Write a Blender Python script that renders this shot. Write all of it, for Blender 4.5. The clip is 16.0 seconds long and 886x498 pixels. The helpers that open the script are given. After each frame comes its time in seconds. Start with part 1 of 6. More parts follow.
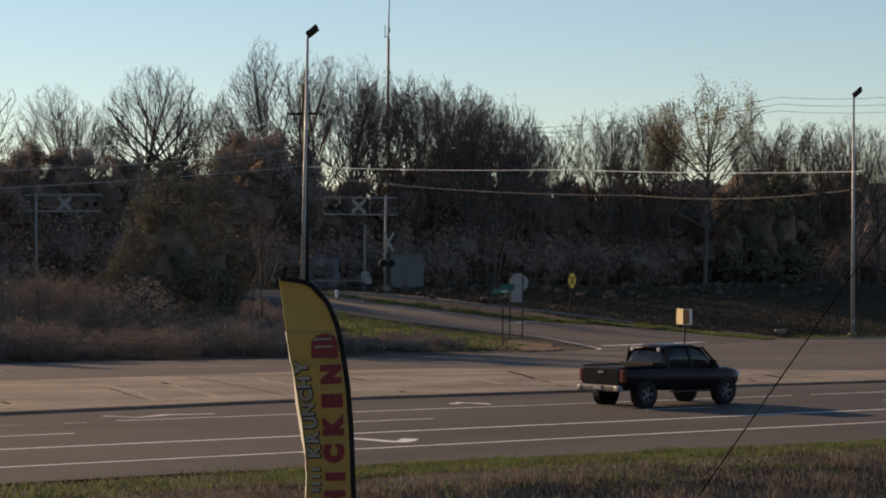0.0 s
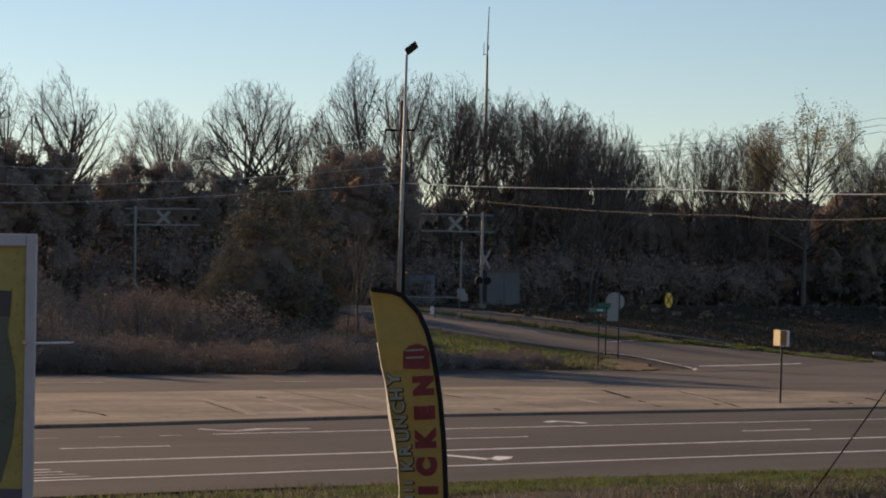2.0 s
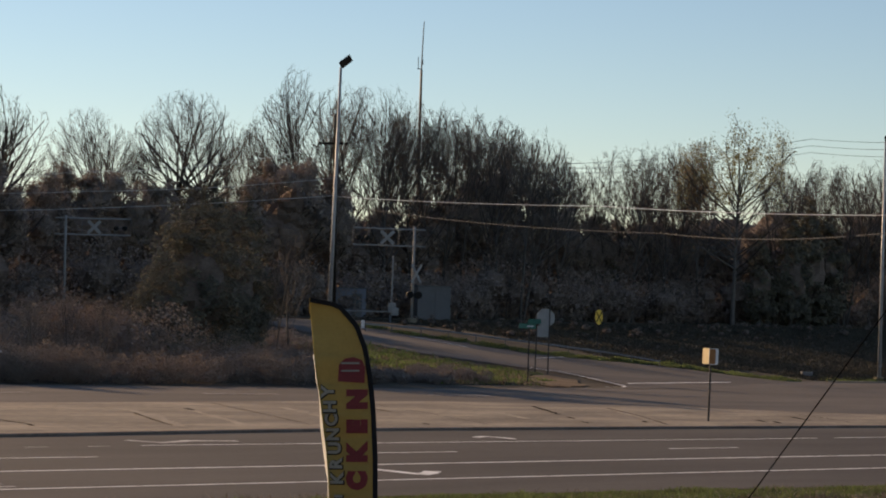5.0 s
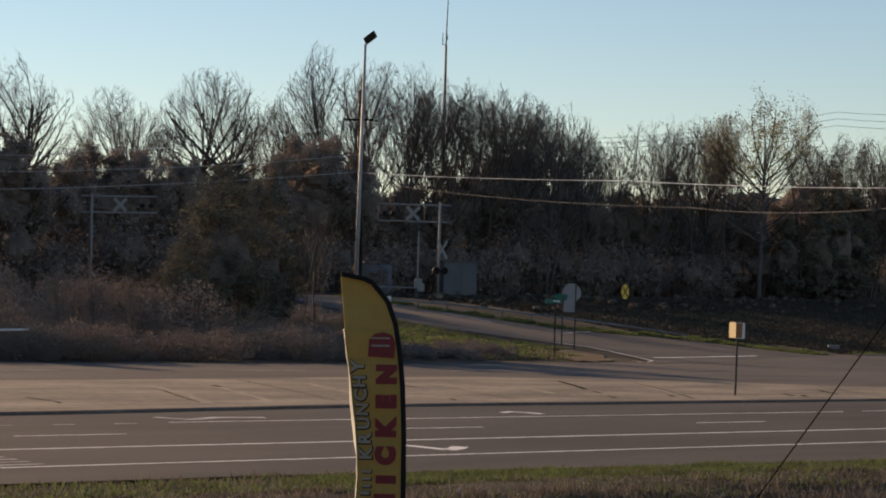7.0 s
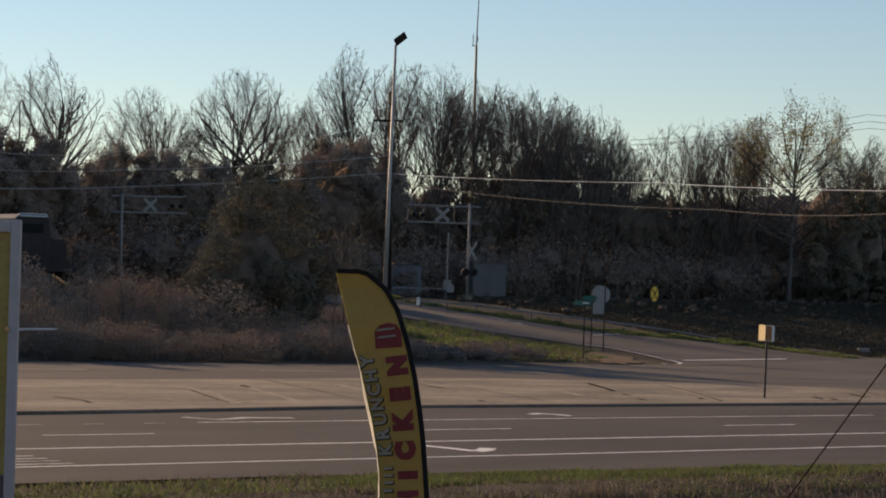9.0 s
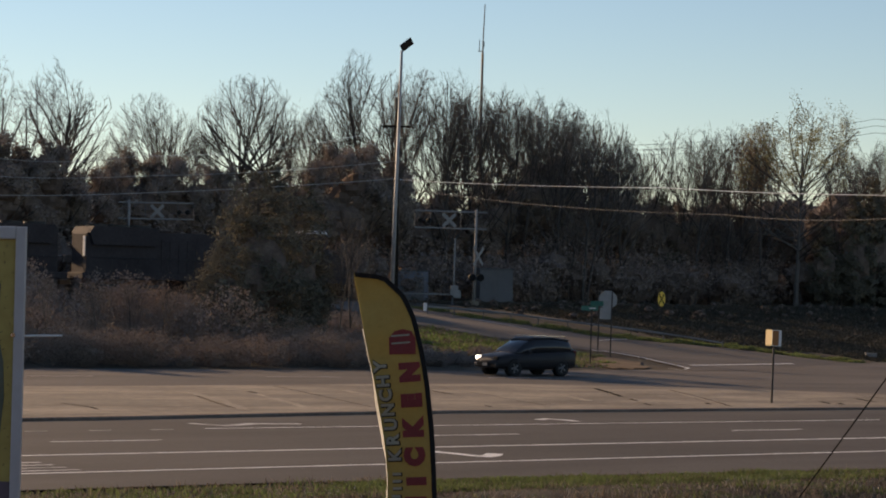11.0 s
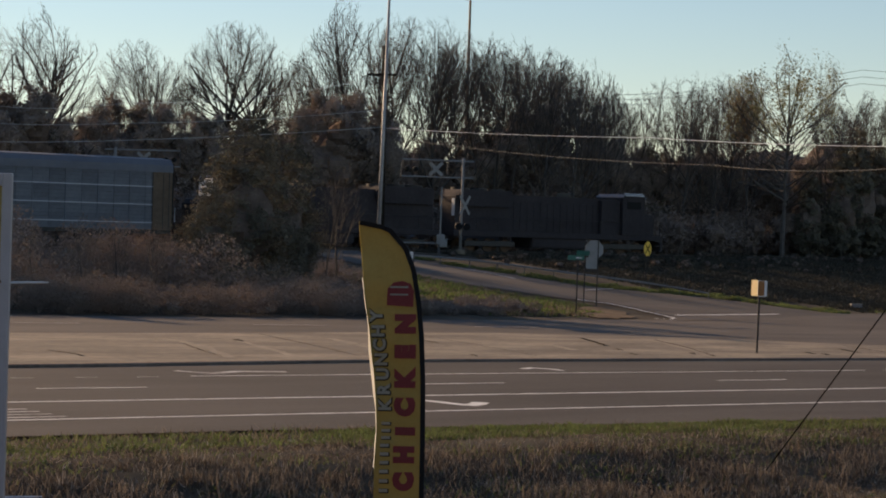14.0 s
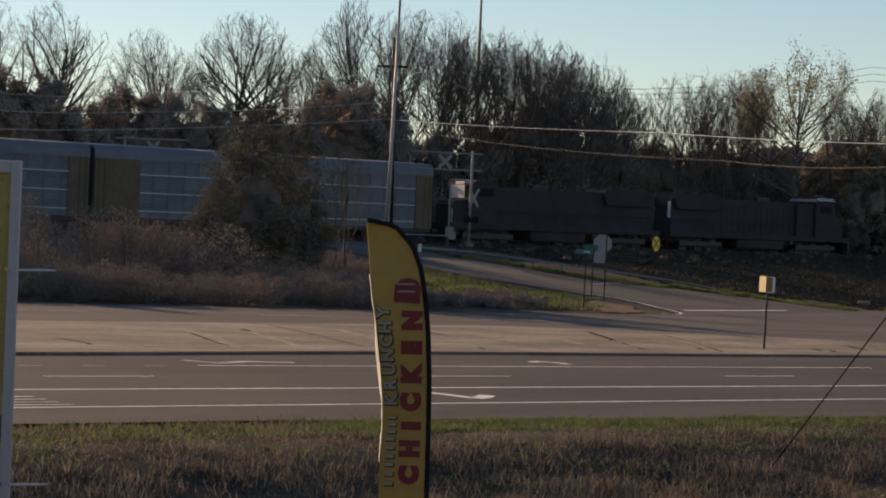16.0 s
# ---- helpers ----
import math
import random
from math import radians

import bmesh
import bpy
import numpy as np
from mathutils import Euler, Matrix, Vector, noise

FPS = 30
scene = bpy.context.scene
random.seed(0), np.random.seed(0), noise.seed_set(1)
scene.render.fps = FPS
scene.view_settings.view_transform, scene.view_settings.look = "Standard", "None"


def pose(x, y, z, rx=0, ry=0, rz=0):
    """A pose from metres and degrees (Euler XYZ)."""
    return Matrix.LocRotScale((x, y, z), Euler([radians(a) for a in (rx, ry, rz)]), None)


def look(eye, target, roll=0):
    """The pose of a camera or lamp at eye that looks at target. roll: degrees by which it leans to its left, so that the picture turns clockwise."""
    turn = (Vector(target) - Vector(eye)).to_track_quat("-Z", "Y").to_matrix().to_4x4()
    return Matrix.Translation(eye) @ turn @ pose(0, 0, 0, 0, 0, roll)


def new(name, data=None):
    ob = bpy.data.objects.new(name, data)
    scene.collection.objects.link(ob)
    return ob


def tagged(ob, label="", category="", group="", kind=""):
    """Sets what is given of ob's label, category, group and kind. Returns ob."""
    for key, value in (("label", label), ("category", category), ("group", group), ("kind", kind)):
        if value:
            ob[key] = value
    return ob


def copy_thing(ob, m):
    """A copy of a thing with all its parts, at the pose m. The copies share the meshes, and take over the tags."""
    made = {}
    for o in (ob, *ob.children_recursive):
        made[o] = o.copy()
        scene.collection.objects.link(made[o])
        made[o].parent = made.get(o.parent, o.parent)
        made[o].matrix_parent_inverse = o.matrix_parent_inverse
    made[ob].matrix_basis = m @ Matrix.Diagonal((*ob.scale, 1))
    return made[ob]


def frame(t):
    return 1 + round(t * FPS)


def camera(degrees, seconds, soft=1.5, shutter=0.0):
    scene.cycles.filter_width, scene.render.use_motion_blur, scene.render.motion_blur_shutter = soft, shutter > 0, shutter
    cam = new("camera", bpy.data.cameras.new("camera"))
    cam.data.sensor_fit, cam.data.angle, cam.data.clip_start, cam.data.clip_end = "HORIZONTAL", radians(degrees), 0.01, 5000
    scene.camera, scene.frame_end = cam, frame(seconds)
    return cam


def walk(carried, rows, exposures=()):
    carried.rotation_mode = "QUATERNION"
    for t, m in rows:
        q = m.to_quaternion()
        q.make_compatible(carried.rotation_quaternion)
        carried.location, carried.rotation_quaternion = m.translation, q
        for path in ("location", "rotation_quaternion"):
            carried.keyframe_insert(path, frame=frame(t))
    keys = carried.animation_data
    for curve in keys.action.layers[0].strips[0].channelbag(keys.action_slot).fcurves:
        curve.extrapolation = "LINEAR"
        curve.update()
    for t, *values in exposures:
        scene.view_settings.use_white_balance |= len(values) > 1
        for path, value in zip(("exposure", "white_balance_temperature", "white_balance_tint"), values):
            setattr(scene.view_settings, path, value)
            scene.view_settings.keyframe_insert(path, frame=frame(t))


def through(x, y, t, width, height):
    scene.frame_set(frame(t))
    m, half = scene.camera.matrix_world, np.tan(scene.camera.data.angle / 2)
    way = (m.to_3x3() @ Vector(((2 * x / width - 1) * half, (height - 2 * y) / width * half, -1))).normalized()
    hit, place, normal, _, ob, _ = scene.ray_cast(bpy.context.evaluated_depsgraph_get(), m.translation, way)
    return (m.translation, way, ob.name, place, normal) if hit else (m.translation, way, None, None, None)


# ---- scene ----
# ---------- camera ----------
EYE = Vector((0, 0, 4.15))


def aim(yaw, pitch, roll, sway=0.0):
    a, b = radians(yaw), radians(pitch)
    d = Vector((-math.sin(a) * math.cos(b), math.cos(a) * math.cos(b), math.sin(b)))
    eye = EYE + Vector((sway, 0, 0))
    return look(eye, eye + 100 * d, roll)


cam = camera(22.46, 16.0, soft=1.95)
# seconds, turn to the left, tilt up, lean, sway to the right in metres
WALK = [
    (0, -1.631, 0.422, 0.119, -0.025),
    (0.5, -2.184, 0.453, 1.023, -0.025),
    (1, -1.508, 1, 0.92, -0.025),
    (1.5, 0.282, 0.435, 0.87, -0.025),
    (2, 0.849, 0.849, 0.826, -0.025),
    (2.5, 0.015, 0.907, 0.98, -0.025),
    (3, -0.535, 0.744, 1.12, -0.025),
    (3.5, -0.765, 0.835, 1.073, -0.025),
    (4, -0.638, 1.216, 1.098, -0.025),
    (4.5, -0.765, 1.497, 1.457, -0.025),
    (4.7, -0.909, 1.43, 1.621, -0.025),
    (6.8, -0.474, 0.421, 1.184, -0.023),
    (7, -0.254, 0.612, 1.269, -0.023),
    (7.5, -0.118, 0.769, 1.344, -0.023),
    (8, 0, 0.682, 1.4, -0.022),
    (8.5, 0.24, 0.654, 1.491, -0.022),
    (9, 0.507, 0.628, 1.511, -0.011),
    (9.5, 0.426, 0.629, 1.585, 0.000),
    (10, 0.391, 0.758, 1.505, 0.000),
    (10.2, 0.513, 0.777, 1.5, 0.000),
    (12.3, 0.741, 0.628, 1.326, 0.015),
    (12.5, 0.443, 0.398, 1.385, 0.018),
    (13, -0.06, -0.188, 1.621, 0.010),
    (13.5, 0.104, -0.409, 1.826, 0.016),
    (14, 0.306, -0.537, 1.66, 0.000),
    (14.5, 0.325, -0.541, 1.497, 0.001),
    (15, 0.239, -0.408, 1.648, 0.002),
    (15.5, 0.331, -0.222, 1.715, 0.002),
    (16, 0.514, -0.738, 2.318, 0.003)
]
walk(cam, [(t, aim(y, p, r, x)) for t, y, p, r, x in WALK], exposures=[(0.0, 0.25, 7400, 17), (16.0, 0.25, 7400, 17)])

# ---------- world and sun ----------
SUN_EL, SUN_AZ = 17.0, -49.0
world = bpy.data.worlds.new("evening_sky")
scene.world = world
world.use_nodes = True
wn = world.node_tree
sky = wn.nodes.new("ShaderNodeTexSky")
sky.sky_type = "NISHITA"
sky.sun_disc = False
sky.sun_elevation = radians(SUN_EL)
sky.sun_rotation = radians(SUN_AZ)
sky.air_density, sky.dust_density, sky.ozone_density = 0.98, 0.05, 3.25
back = wn.nodes["Background"]
back.inputs["Strength"].default_value = 0.105
wn.links.new(sky.outputs["Color"], back.inputs["Color"])
lamp = bpy.data.lights.new("sun", "SUN")
lamp.energy, lamp.angle, lamp.color = 5.0, radians(0.5), (1.0, 0.75, 0.50)
sun = new("sun", lamp)
sun_dir = Vector((math.sin(radians(SUN_AZ)) * math.cos(radians(SUN_EL)), math.cos(radians(SUN_AZ)) * math.cos(radians(SUN_EL)), math.sin(radians(SUN_EL))))
sun.matrix_world = look(sun_dir * 50, (0, 0, 0))

# ---------- the plan ----------
# u runs along the highway, v across it, away from the camera
ROAD_ANGLE = radians(39.3)
CU, SU = math.cos(ROAD_ANGLE), math.sin(ROAD_ANGLE)
RAIL_V, RAIL_Z = 129.2, 2.45


def xy(u, v):
    return CU * u - SU * v, SU * u + CU * v


def uv_of(x, y):
    return CU * x + SU * y, -SU * x + CU * y


def smooth(a, b, x):
    t = min(1.0, max(0.0, (x - a) / (b - a)))
    return t * t * (3 - 2 * t)


def ground_z(u, v):
    x, y = xy(u, v)
    base = -0.0156 * max(-60, min(60, x))
    t = smooth(80, 122, v)
    z = base * (1 - t) + RAIL_Z * t
    z -= 0.75 * smooth(33.6, 28.5, v)
    z += 1.3 * smooth(21, 13, v)
    return z


def at(u, v, dz=0.0):
    x, y = xy(u, v)
    return Vector((x, y, ground_z(u, v) + dz))


def along(u, v, dz=0.0, turn=0.0):
    """A pose on the ground whose x axis runs along the highway."""
    p = at(u, v, dz)
    return pose(p.x, p.y, p.z, 0, 0, 39.3 + turn)


# ---------- materials ----------
def material(name, base, rough=0.8, metal=0.0):
    m = bpy.data.materials.new(name)
    m.use_nodes = True
    b = m.node_tree.nodes["Principled BSDF"]
    b.inputs["Base Color"].default_value = (*base, 1)
    b.inputs["Roughness"].default_value = rough
    b.inputs["Metallic"].default_value = metal
    return m


def varied(name, colours, scale, rough=0.85, metal=0.0, fine=8.0, bump=0.0, stretch=(1, 1, 1), spread=0.0, island=0.0, spec=0.5, through=0.0):
    """Colour from two scales of noise, with relief; spread: change from object to object, island: from piece to piece."""
    m = material(name, colours[0], rough, metal)
    t = m.node_tree
    n, l = t.nodes, t.links
    b = n["Principled BSDF"]
    b.inputs["Specular IOR Level"].default_value = spec
    co = n.new("ShaderNodeTexCoord")
    mp = n.new("ShaderNodeMapping")
    mp.inputs["Scale"].default_value = stretch
    l.new(co.outputs["Object"], mp.inputs["Vector"])
    big, small = n.new("ShaderNodeTexNoise"), n.new("ShaderNodeTexNoise")
    for k, s, d in ((big, scale, 4), (small, scale * fine, 3)):
        k.inputs["Scale"].default_value = s
        k.inputs["Detail"].default_value = d
        l.new(mp.outputs["Vector"], k.inputs["Vector"])
    mix = n.new("ShaderNodeMath")
    mix.operation = "MULTIPLY_ADD"
    mix.inputs[1].default_value = 0.4
    l.new(small.outputs["Fac"], mix.inputs[0])
    half = n.new("ShaderNodeMath")
    half.operation = "MULTIPLY"
    half.inputs[1].default_value = 0.6
    l.new(big.outputs["Fac"], half.inputs[0])
    l.new(half.outputs[0], mix.inputs[2])
    fac = mix.outputs[0]
    for amount, node, out in ((spread, "ShaderNodeObjectInfo", "Random"), (island, "ShaderNodeNewGeometry", "Random Per Island")):
        if amount:
            src = n.new(node)
            add = n.new("ShaderNodeMath")
            add.operation = "MULTIPLY_ADD"
            add.inputs[1].default_value = amount
            l.new(src.outputs[out], add.inputs[0])
            sub = n.new("ShaderNodeMath")
            sub.operation = "SUBTRACT"
            sub.inputs[1].default_value = amount / 2
            l.new(fac, sub.inputs[0])
            l.new(sub.outputs[0], add.inputs[2])
            fac = add.outputs[0]
    ramp = n.new("ShaderNodeValToRGB")
    el = ramp.color_ramp.elements
    for i, c in enumerate(colours):
        p = 0.32 + 0.36 * i / max(1, len(colours) - 1)
        e = el[i] if i < 2 else el.new(p)
        e.position, e.color = p, (*c, 1)
    l.new(fac, ramp.inputs["Fac"])
    l.new(ramp.outputs["Color"], b.inputs["Base Color"])
    if through:
        tr, both = n.new("ShaderNodeBsdfTranslucent"), n.new("ShaderNodeMixShader")
        both.inputs[0].default_value = through
        l.new(ramp.outputs["Color"], tr.inputs["Color"])
        l.new(b.outputs[0], both.inputs[1])
        l.new(tr.outputs[0], both.inputs[2])
        l.new(both.outputs[0], n["Material Output"].inputs["Surface"])
    if bump:
        bp = n.new("ShaderNodeBump")
        bp.inputs["Strength"].default_value = bump
        bp.inputs["Distance"].default_value = 0.02
        l.new(small.outputs["Fac"], bp.inputs["Height"])
        l.new(bp.outputs["Normal"], b.inputs["Normal"])
    return m


ASPHALT = varied("asphalt", [(0.042, 0.0355, 0.030), (0.064, 0.0545, 0.0465), (0.092, 0.079, 0.068)], 0.35, 0.85, fine=60, bump=0.25, stretch=(0.25, 1, 1), spec=0.25)
ASPHALT_OLD = varied("worn_asphalt", [(0.064, 0.053, 0.045), (0.098, 0.082, 0.069), (0.138, 0.117, 0.099)], 0.3, 0.85, fine=60, bump=0.25, stretch=(0.3, 1, 1), spec=0.25)
CONCRETE = varied("tan_concrete", [(0.085, 0.066, 0.044), (0.18, 0.143, 0.098), (0.33, 0.27, 0.19)], 0.5, 0.85, fine=14, bump=0.3, stretch=(0.4, 1, 1))
CURB = varied("curb_concrete", [(0.135, 0.088, 0.060), (0.21, 0.145, 0.102), (0.28, 0.20, 0.145)], 0.8, 0.9, fine=10, bump=0.2)
PAINT = varied("worn_white_paint", [(0.52, 0.50, 0.47), (0.76, 0.74, 0.70), (0.85, 0.83, 0.80)], 1.6, 0.7, fine=9)
FADED = varied("faded_white_paint", [(0.14, 0.122, 0.11), (0.42, 0.40, 0.37), (0.72, 0.70, 0.66)], 1.3, 0.75, fine=7)
STRAW = varied("pale_straw", [(0.22, 0.18, 0.14), (0.34, 0.29, 0.23), (0.46, 0.41, 0.34)], 0.8, 0.85, island=0.5, spec=0.1, through=0.2)
TAR = varied("tar", [(0.003, 0.0025, 0.002), (0.009, 0.007, 0.006)], 2, 0.95, spec=0.02)
SOIL = varied("grassy_soil", [(0.050, 0.040, 0.031), (0.080, 0.065, 0.049), (0.105, 0.094, 0.06)], 0.35, 0.95, fine=14, bump=0.5, spec=0.1)
GRASS = varied("grass_blades", [(0.082, 0.092, 0.042), (0.108, 0.142, 0.052), (0.148, 0.188, 0.074)], 0.9, 0.8, island=0.4, spec=0.2, through=0.5)
# brighter copy of the grass: the corner's sunlight is put into the colour
SUNLITGRASS = varied("sunlit_grass_blades", [(0.095, 0.112, 0.042), (0.122, 0.18, 0.05), (0.165, 0.235, 0.072)], 0.9, 0.8, island=0.45, spec=0.2, through=0.5)
DRYGRASS = varied("dry_grass", [(0.098, 0.077, 0.060), (0.158, 0.126, 0.098), (0.26, 0.215, 0.168)], 0.5, 0.85, island=0.6, spec=0.1, through=0.3)
BARK = varied("bark", [(0.049, 0.042, 0.036), (0.077, 0.067, 0.059), (0.112, 0.098, 0.087)], 2.0, 0.9, fine=6, bump=0.5, spread=0.25)
TWIG = varied("twig_bark", [(0.075, 0.062, 0.053), (0.11, 0.094, 0.082), (0.15, 0.132, 0.117)], 0.6, 0.9, spread=0.3)
BRUSH = varied("brown_brush", [(0.20, 0.155, 0.125), (0.255, 0.199, 0.162), (0.31, 0.245, 0.20)], 0.3, 0.95, island=0.03, spec=0.02, through=0.16)
OAKLEAF = varied("dead_oak_leaves", [(0.225, 0.188, 0.163), (0.265, 0.222, 0.193), (0.305, 0.256, 0.224)], 0.9, 0.95, island=0.02, spec=0.02, through=0.14)
THICKET = varied("dark_thicket", [(0.205, 0.165, 0.142), (0.245, 0.198, 0.171), (0.285, 0.231, 0.20)], 0.35, 0.95, island=0.02, spec=0.02, through=0.12)
RUSSET = varied("russet_leaves", [(0.20, 0.12, 0.06), (0.26, 0.165, 0.085), (0.31, 0.21, 0.12)], 0.6, 0.9, island=0.4, spec=0.1, through=0.3)
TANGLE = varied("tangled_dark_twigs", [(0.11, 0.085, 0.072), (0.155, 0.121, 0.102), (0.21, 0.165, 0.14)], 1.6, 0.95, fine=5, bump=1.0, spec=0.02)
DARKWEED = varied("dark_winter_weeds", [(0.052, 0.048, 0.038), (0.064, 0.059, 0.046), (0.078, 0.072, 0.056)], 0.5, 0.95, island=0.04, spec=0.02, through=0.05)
PALELEAF = varied("fading_leaves", [(0.17, 0.155, 0.075), (0.24, 0.22, 0.115), (0.30, 0.28, 0.16)], 0.6, 0.9, island=0.4, spec=0.1, through=0.4)
CEDAR = varied("cedar_foliage", [(0.108, 0.098, 0.074), (0.132, 0.121, 0.092), (0.165, 0.152, 0.115)], 0.4, 0.95, island=0.15, spec=0.03, through=0.12)
STEEL = varied("galvanised_steel", [(0.26, 0.265, 0.27), (0.33, 0.335, 0.34), (0.40, 0.405, 0.41)], 1.5, 0.5, 0.3, spec=0.3)
DULLSTEEL = varied("dull_grey_steel", [(0.09, 0.09, 0.092), (0.13, 0.13, 0.132)], 1.5, 0.7, spec=0.2)
PALESTEEL = varied("pale_weathered_steel", [(0.21, 0.205, 0.20), (0.28, 0.275, 0.268)], 1.5, 0.7, spec=0.2)
DARKSTEEL = varied("dark_steel", [(0.02, 0.02, 0.02), (0.045, 0.042, 0.04)], 2, 0.5, 0.3)
RUST = varied("rusty_steel", [(0.055, 0.03, 0.018), (0.10, 0.055, 0.03), (0.15, 0.085, 0.05)], 0.8, 0.85, fine=10)
POLEWOOD = varied("creosoted_pole", [(0.016, 0.013, 0.011), (0.032, 0.027, 0.023)], 1.5, 0.95, spec=0.1, stretch=(4, 4, 0.4), bump=0.4)
WIRE = material("bare_wire", (0.55, 0.55, 0.55), 0.35, 0.4)
GREYWIRE = material("grey_cable", (0.38, 0.38, 0.38), 0.6)
# a greyer white than the sign sheeting
DIMWHITE = varied("dim_white_paint", [(0.20, 0.198, 0.193), (0.28, 0.277, 0.27)], 2, 0.6)
BLACKWIRE = material("black_cable", (0.03, 0.03, 0.03), 0.5)
SIGNBACK = varied("bare_aluminium", [(0.21, 0.21, 0.21), (0.28, 0.28, 0.28)], 3, 0.5, 0.3)
YELLOW = varied("yellow_sheeting", [(0.78, 0.47, 0.04), (0.86, 0.54, 0.05)], 3, 0.5)
WHITE = varied("white_sheeting", [(0.66, 0.65, 0.62), (0.78, 0.77, 0.74)], 3, 0.5)
GREEN = varied("green_sheeting", [(0.012, 0.11, 0.08), (0.02, 0.15, 0.11)], 3, 0.45)
BLACK = material("black_paint", (0.012, 0.012, 0.012), 0.7)
BLACK.node_tree.nodes["Principled BSDF"].inputs["Specular IOR Level"].default_value = 0.15


# ---------- mesh building ----------
class Shape:
    """Vertices and faces of one part."""

    def __init__(self):
        self.v, self.f = [], []

    def add(self, verts, faces, m=None):
        k = len(self.v)
        self.v += [tuple(m @ Vector(p)) if m else tuple(p) for p in verts]
        self.f += [tuple(i + k for i in q) for q in faces]
        return self

    def box(self, c, s, m=None, chamfer=0.0):
        x, y, z = (q / 2 for q in s)
        b = min(chamfer, x * 0.9, y * 0.9, z * 0.9)
        if b <= 0:
            vs = [(c[0] + i * x, c[1] + j * y, c[2] + k * z) for i in (-1, 1) for j in (-1, 1) for k in (-1, 1)]
            return self.add(vs, [(0, 1, 3, 2), (4, 6, 7, 5), (0, 4, 5, 1), (2, 3, 7, 6), (0, 2, 6, 4), (1, 5, 7, 3)], m)
        bm = bmesh.new()
        bmesh.ops.create_cube(bm, size=1.0, matrix=Matrix.Translation(c) @ Matrix.Diagonal((*s, 1)))
        bmesh.ops.bevel(bm, geom=list(bm.edges), offset=b, segments=2, profile=0.6, affect="EDGES")
        bm.verts.index_update()
        self.add([p.co[:] for p in bm.verts], [[q.index for q in f.verts] for f in bm.faces], m)
        bm.free()
        return self

    def tube(self, points, radii, sides=8, caps=True):
        """A round bar through the points."""
        pts = [Vector(p) for p in points]
        if not hasattr(radii, "__len__"):
            radii = [radii] * len(pts)
        vs, fs = [], []
        for i, p in enumerate(pts):
            d = (pts[min(i + 1, len(pts) - 1)] - pts[max(i - 1, 0)]).normalized()
            a = d.cross(Vector((0.013, 1, 0.02)) if abs(d.y) < 0.9 else Vector((1, 0, 0.02))).normalized()
            b = d.cross(a)
            for k in range(sides):
                w = 2 * math.pi * k / sides
                vs.append(p + radii[i] * (math.cos(w) * a + math.sin(w) * b))
        for i in range(len(pts) - 1):
            for k in range(sides):
                q = (k + 1) % sides
                fs.append((i * sides + k, i * sides + q, (i + 1) * sides + q, (i + 1) * sides + k))
        if caps:
            fs += [tuple(range(sides))[::-1], tuple((len(pts) - 1) * sides + k for k in range(sides))]
        return self.add(vs, fs)

    def prism(self, outline, depth, m=None):
        """An outline in x, z made solid from y = -depth/2 to depth/2."""
        n = len(outline)
        vs = [(x, -depth / 2, z) for x, z in outline] + [(x, depth / 2, z) for x, z in outline]
        fs = [tuple(range(n)), tuple(range(n, 2 * n))[::-1]] + [(i, i + n, (i + 1) % n + n, (i + 1) % n) for i in range(n)]
        return self.add(vs, fs, m)

    def loft(self, rings, closed=True, caps=True):
        n = len(rings[0])
        vs = [p for r in rings for p in r]
        fs = []
        for i in range(len(rings) - 1):
            for k in range(n if closed else n - 1):
                q = (k + 1) % n
                fs.append((i * n + k, i * n + q, (i + 1) * n + q, (i + 1) * n + k))
        if caps:
            fs += [tuple(range(n))[::-1], tuple((len(rings) - 1) * n + k for k in range(n))]
        return self.add(vs, fs)

    def strip(self, left, right):
        n = len(left)
        return self.add(list(left) + list(right), [(i, i + n, i + n + 1, i + 1) for i in range(n - 1)])

    def grid(self, rows):
        n = len(rows[0])
        return self.add([p for r in rows for p in r], [(j * n + i, (j + 1) * n + i, (j + 1) * n + i + 1, j * n + i + 1) for j in range(len(rows) - 1) for i in range(n - 1)])

    def mesh(self, name, mat, smooth_shade=False):
        d = bpy.data.meshes.new(name)
        d.from_pydata(self.v, [], self.f)
        d.validate()
        bm = bmesh.new()
        bm.from_mesh(d)
        bmesh.ops.recalc_face_normals(bm, faces=bm.faces)
        bm.to_mesh(d)
        bm.free()
        d.materials.append(mat)
        if smooth_shade:
            d.shade_auto_smooth() if hasattr(d, "shade_auto_smooth") else None
            for p in d.polygons:
                p.use_smooth = True
        return d


def thing(name, m, label, category, group="", kind=""):
    ob = new(name)
    ob.empty_display_size = 0.2
    ob.matrix_basis = m
    return tagged(ob, label, category, group, kind)


def part(name, shape, mat, parent, label="", at_pose=None, soft=False):
    ob = new(name, shape.mesh(name, mat, soft) if isinstance(shape, Shape) else shape)
    ob.parent = parent
    if at_pose is not None:
        ob.matrix_basis = at_pose
    return tagged(ob, label)


ROAD_TURN = pose(0, 0, 0, 0, 0, 39.3)


def solid(name, shape, mat, label, category, kind="", m=None, group="", soft=False, along_road=False):
    if along_road:
        inv = ROAD_TURN.inverted()
        shape.v = [tuple(inv @ Vector(p)) for p in shape.v]
        m = ROAD_TURN
    ob = new(name, shape.mesh(name, mat, soft))
    if m is not None:
        ob.matrix_basis = m
    return tagged(ob, label, category, group, kind)


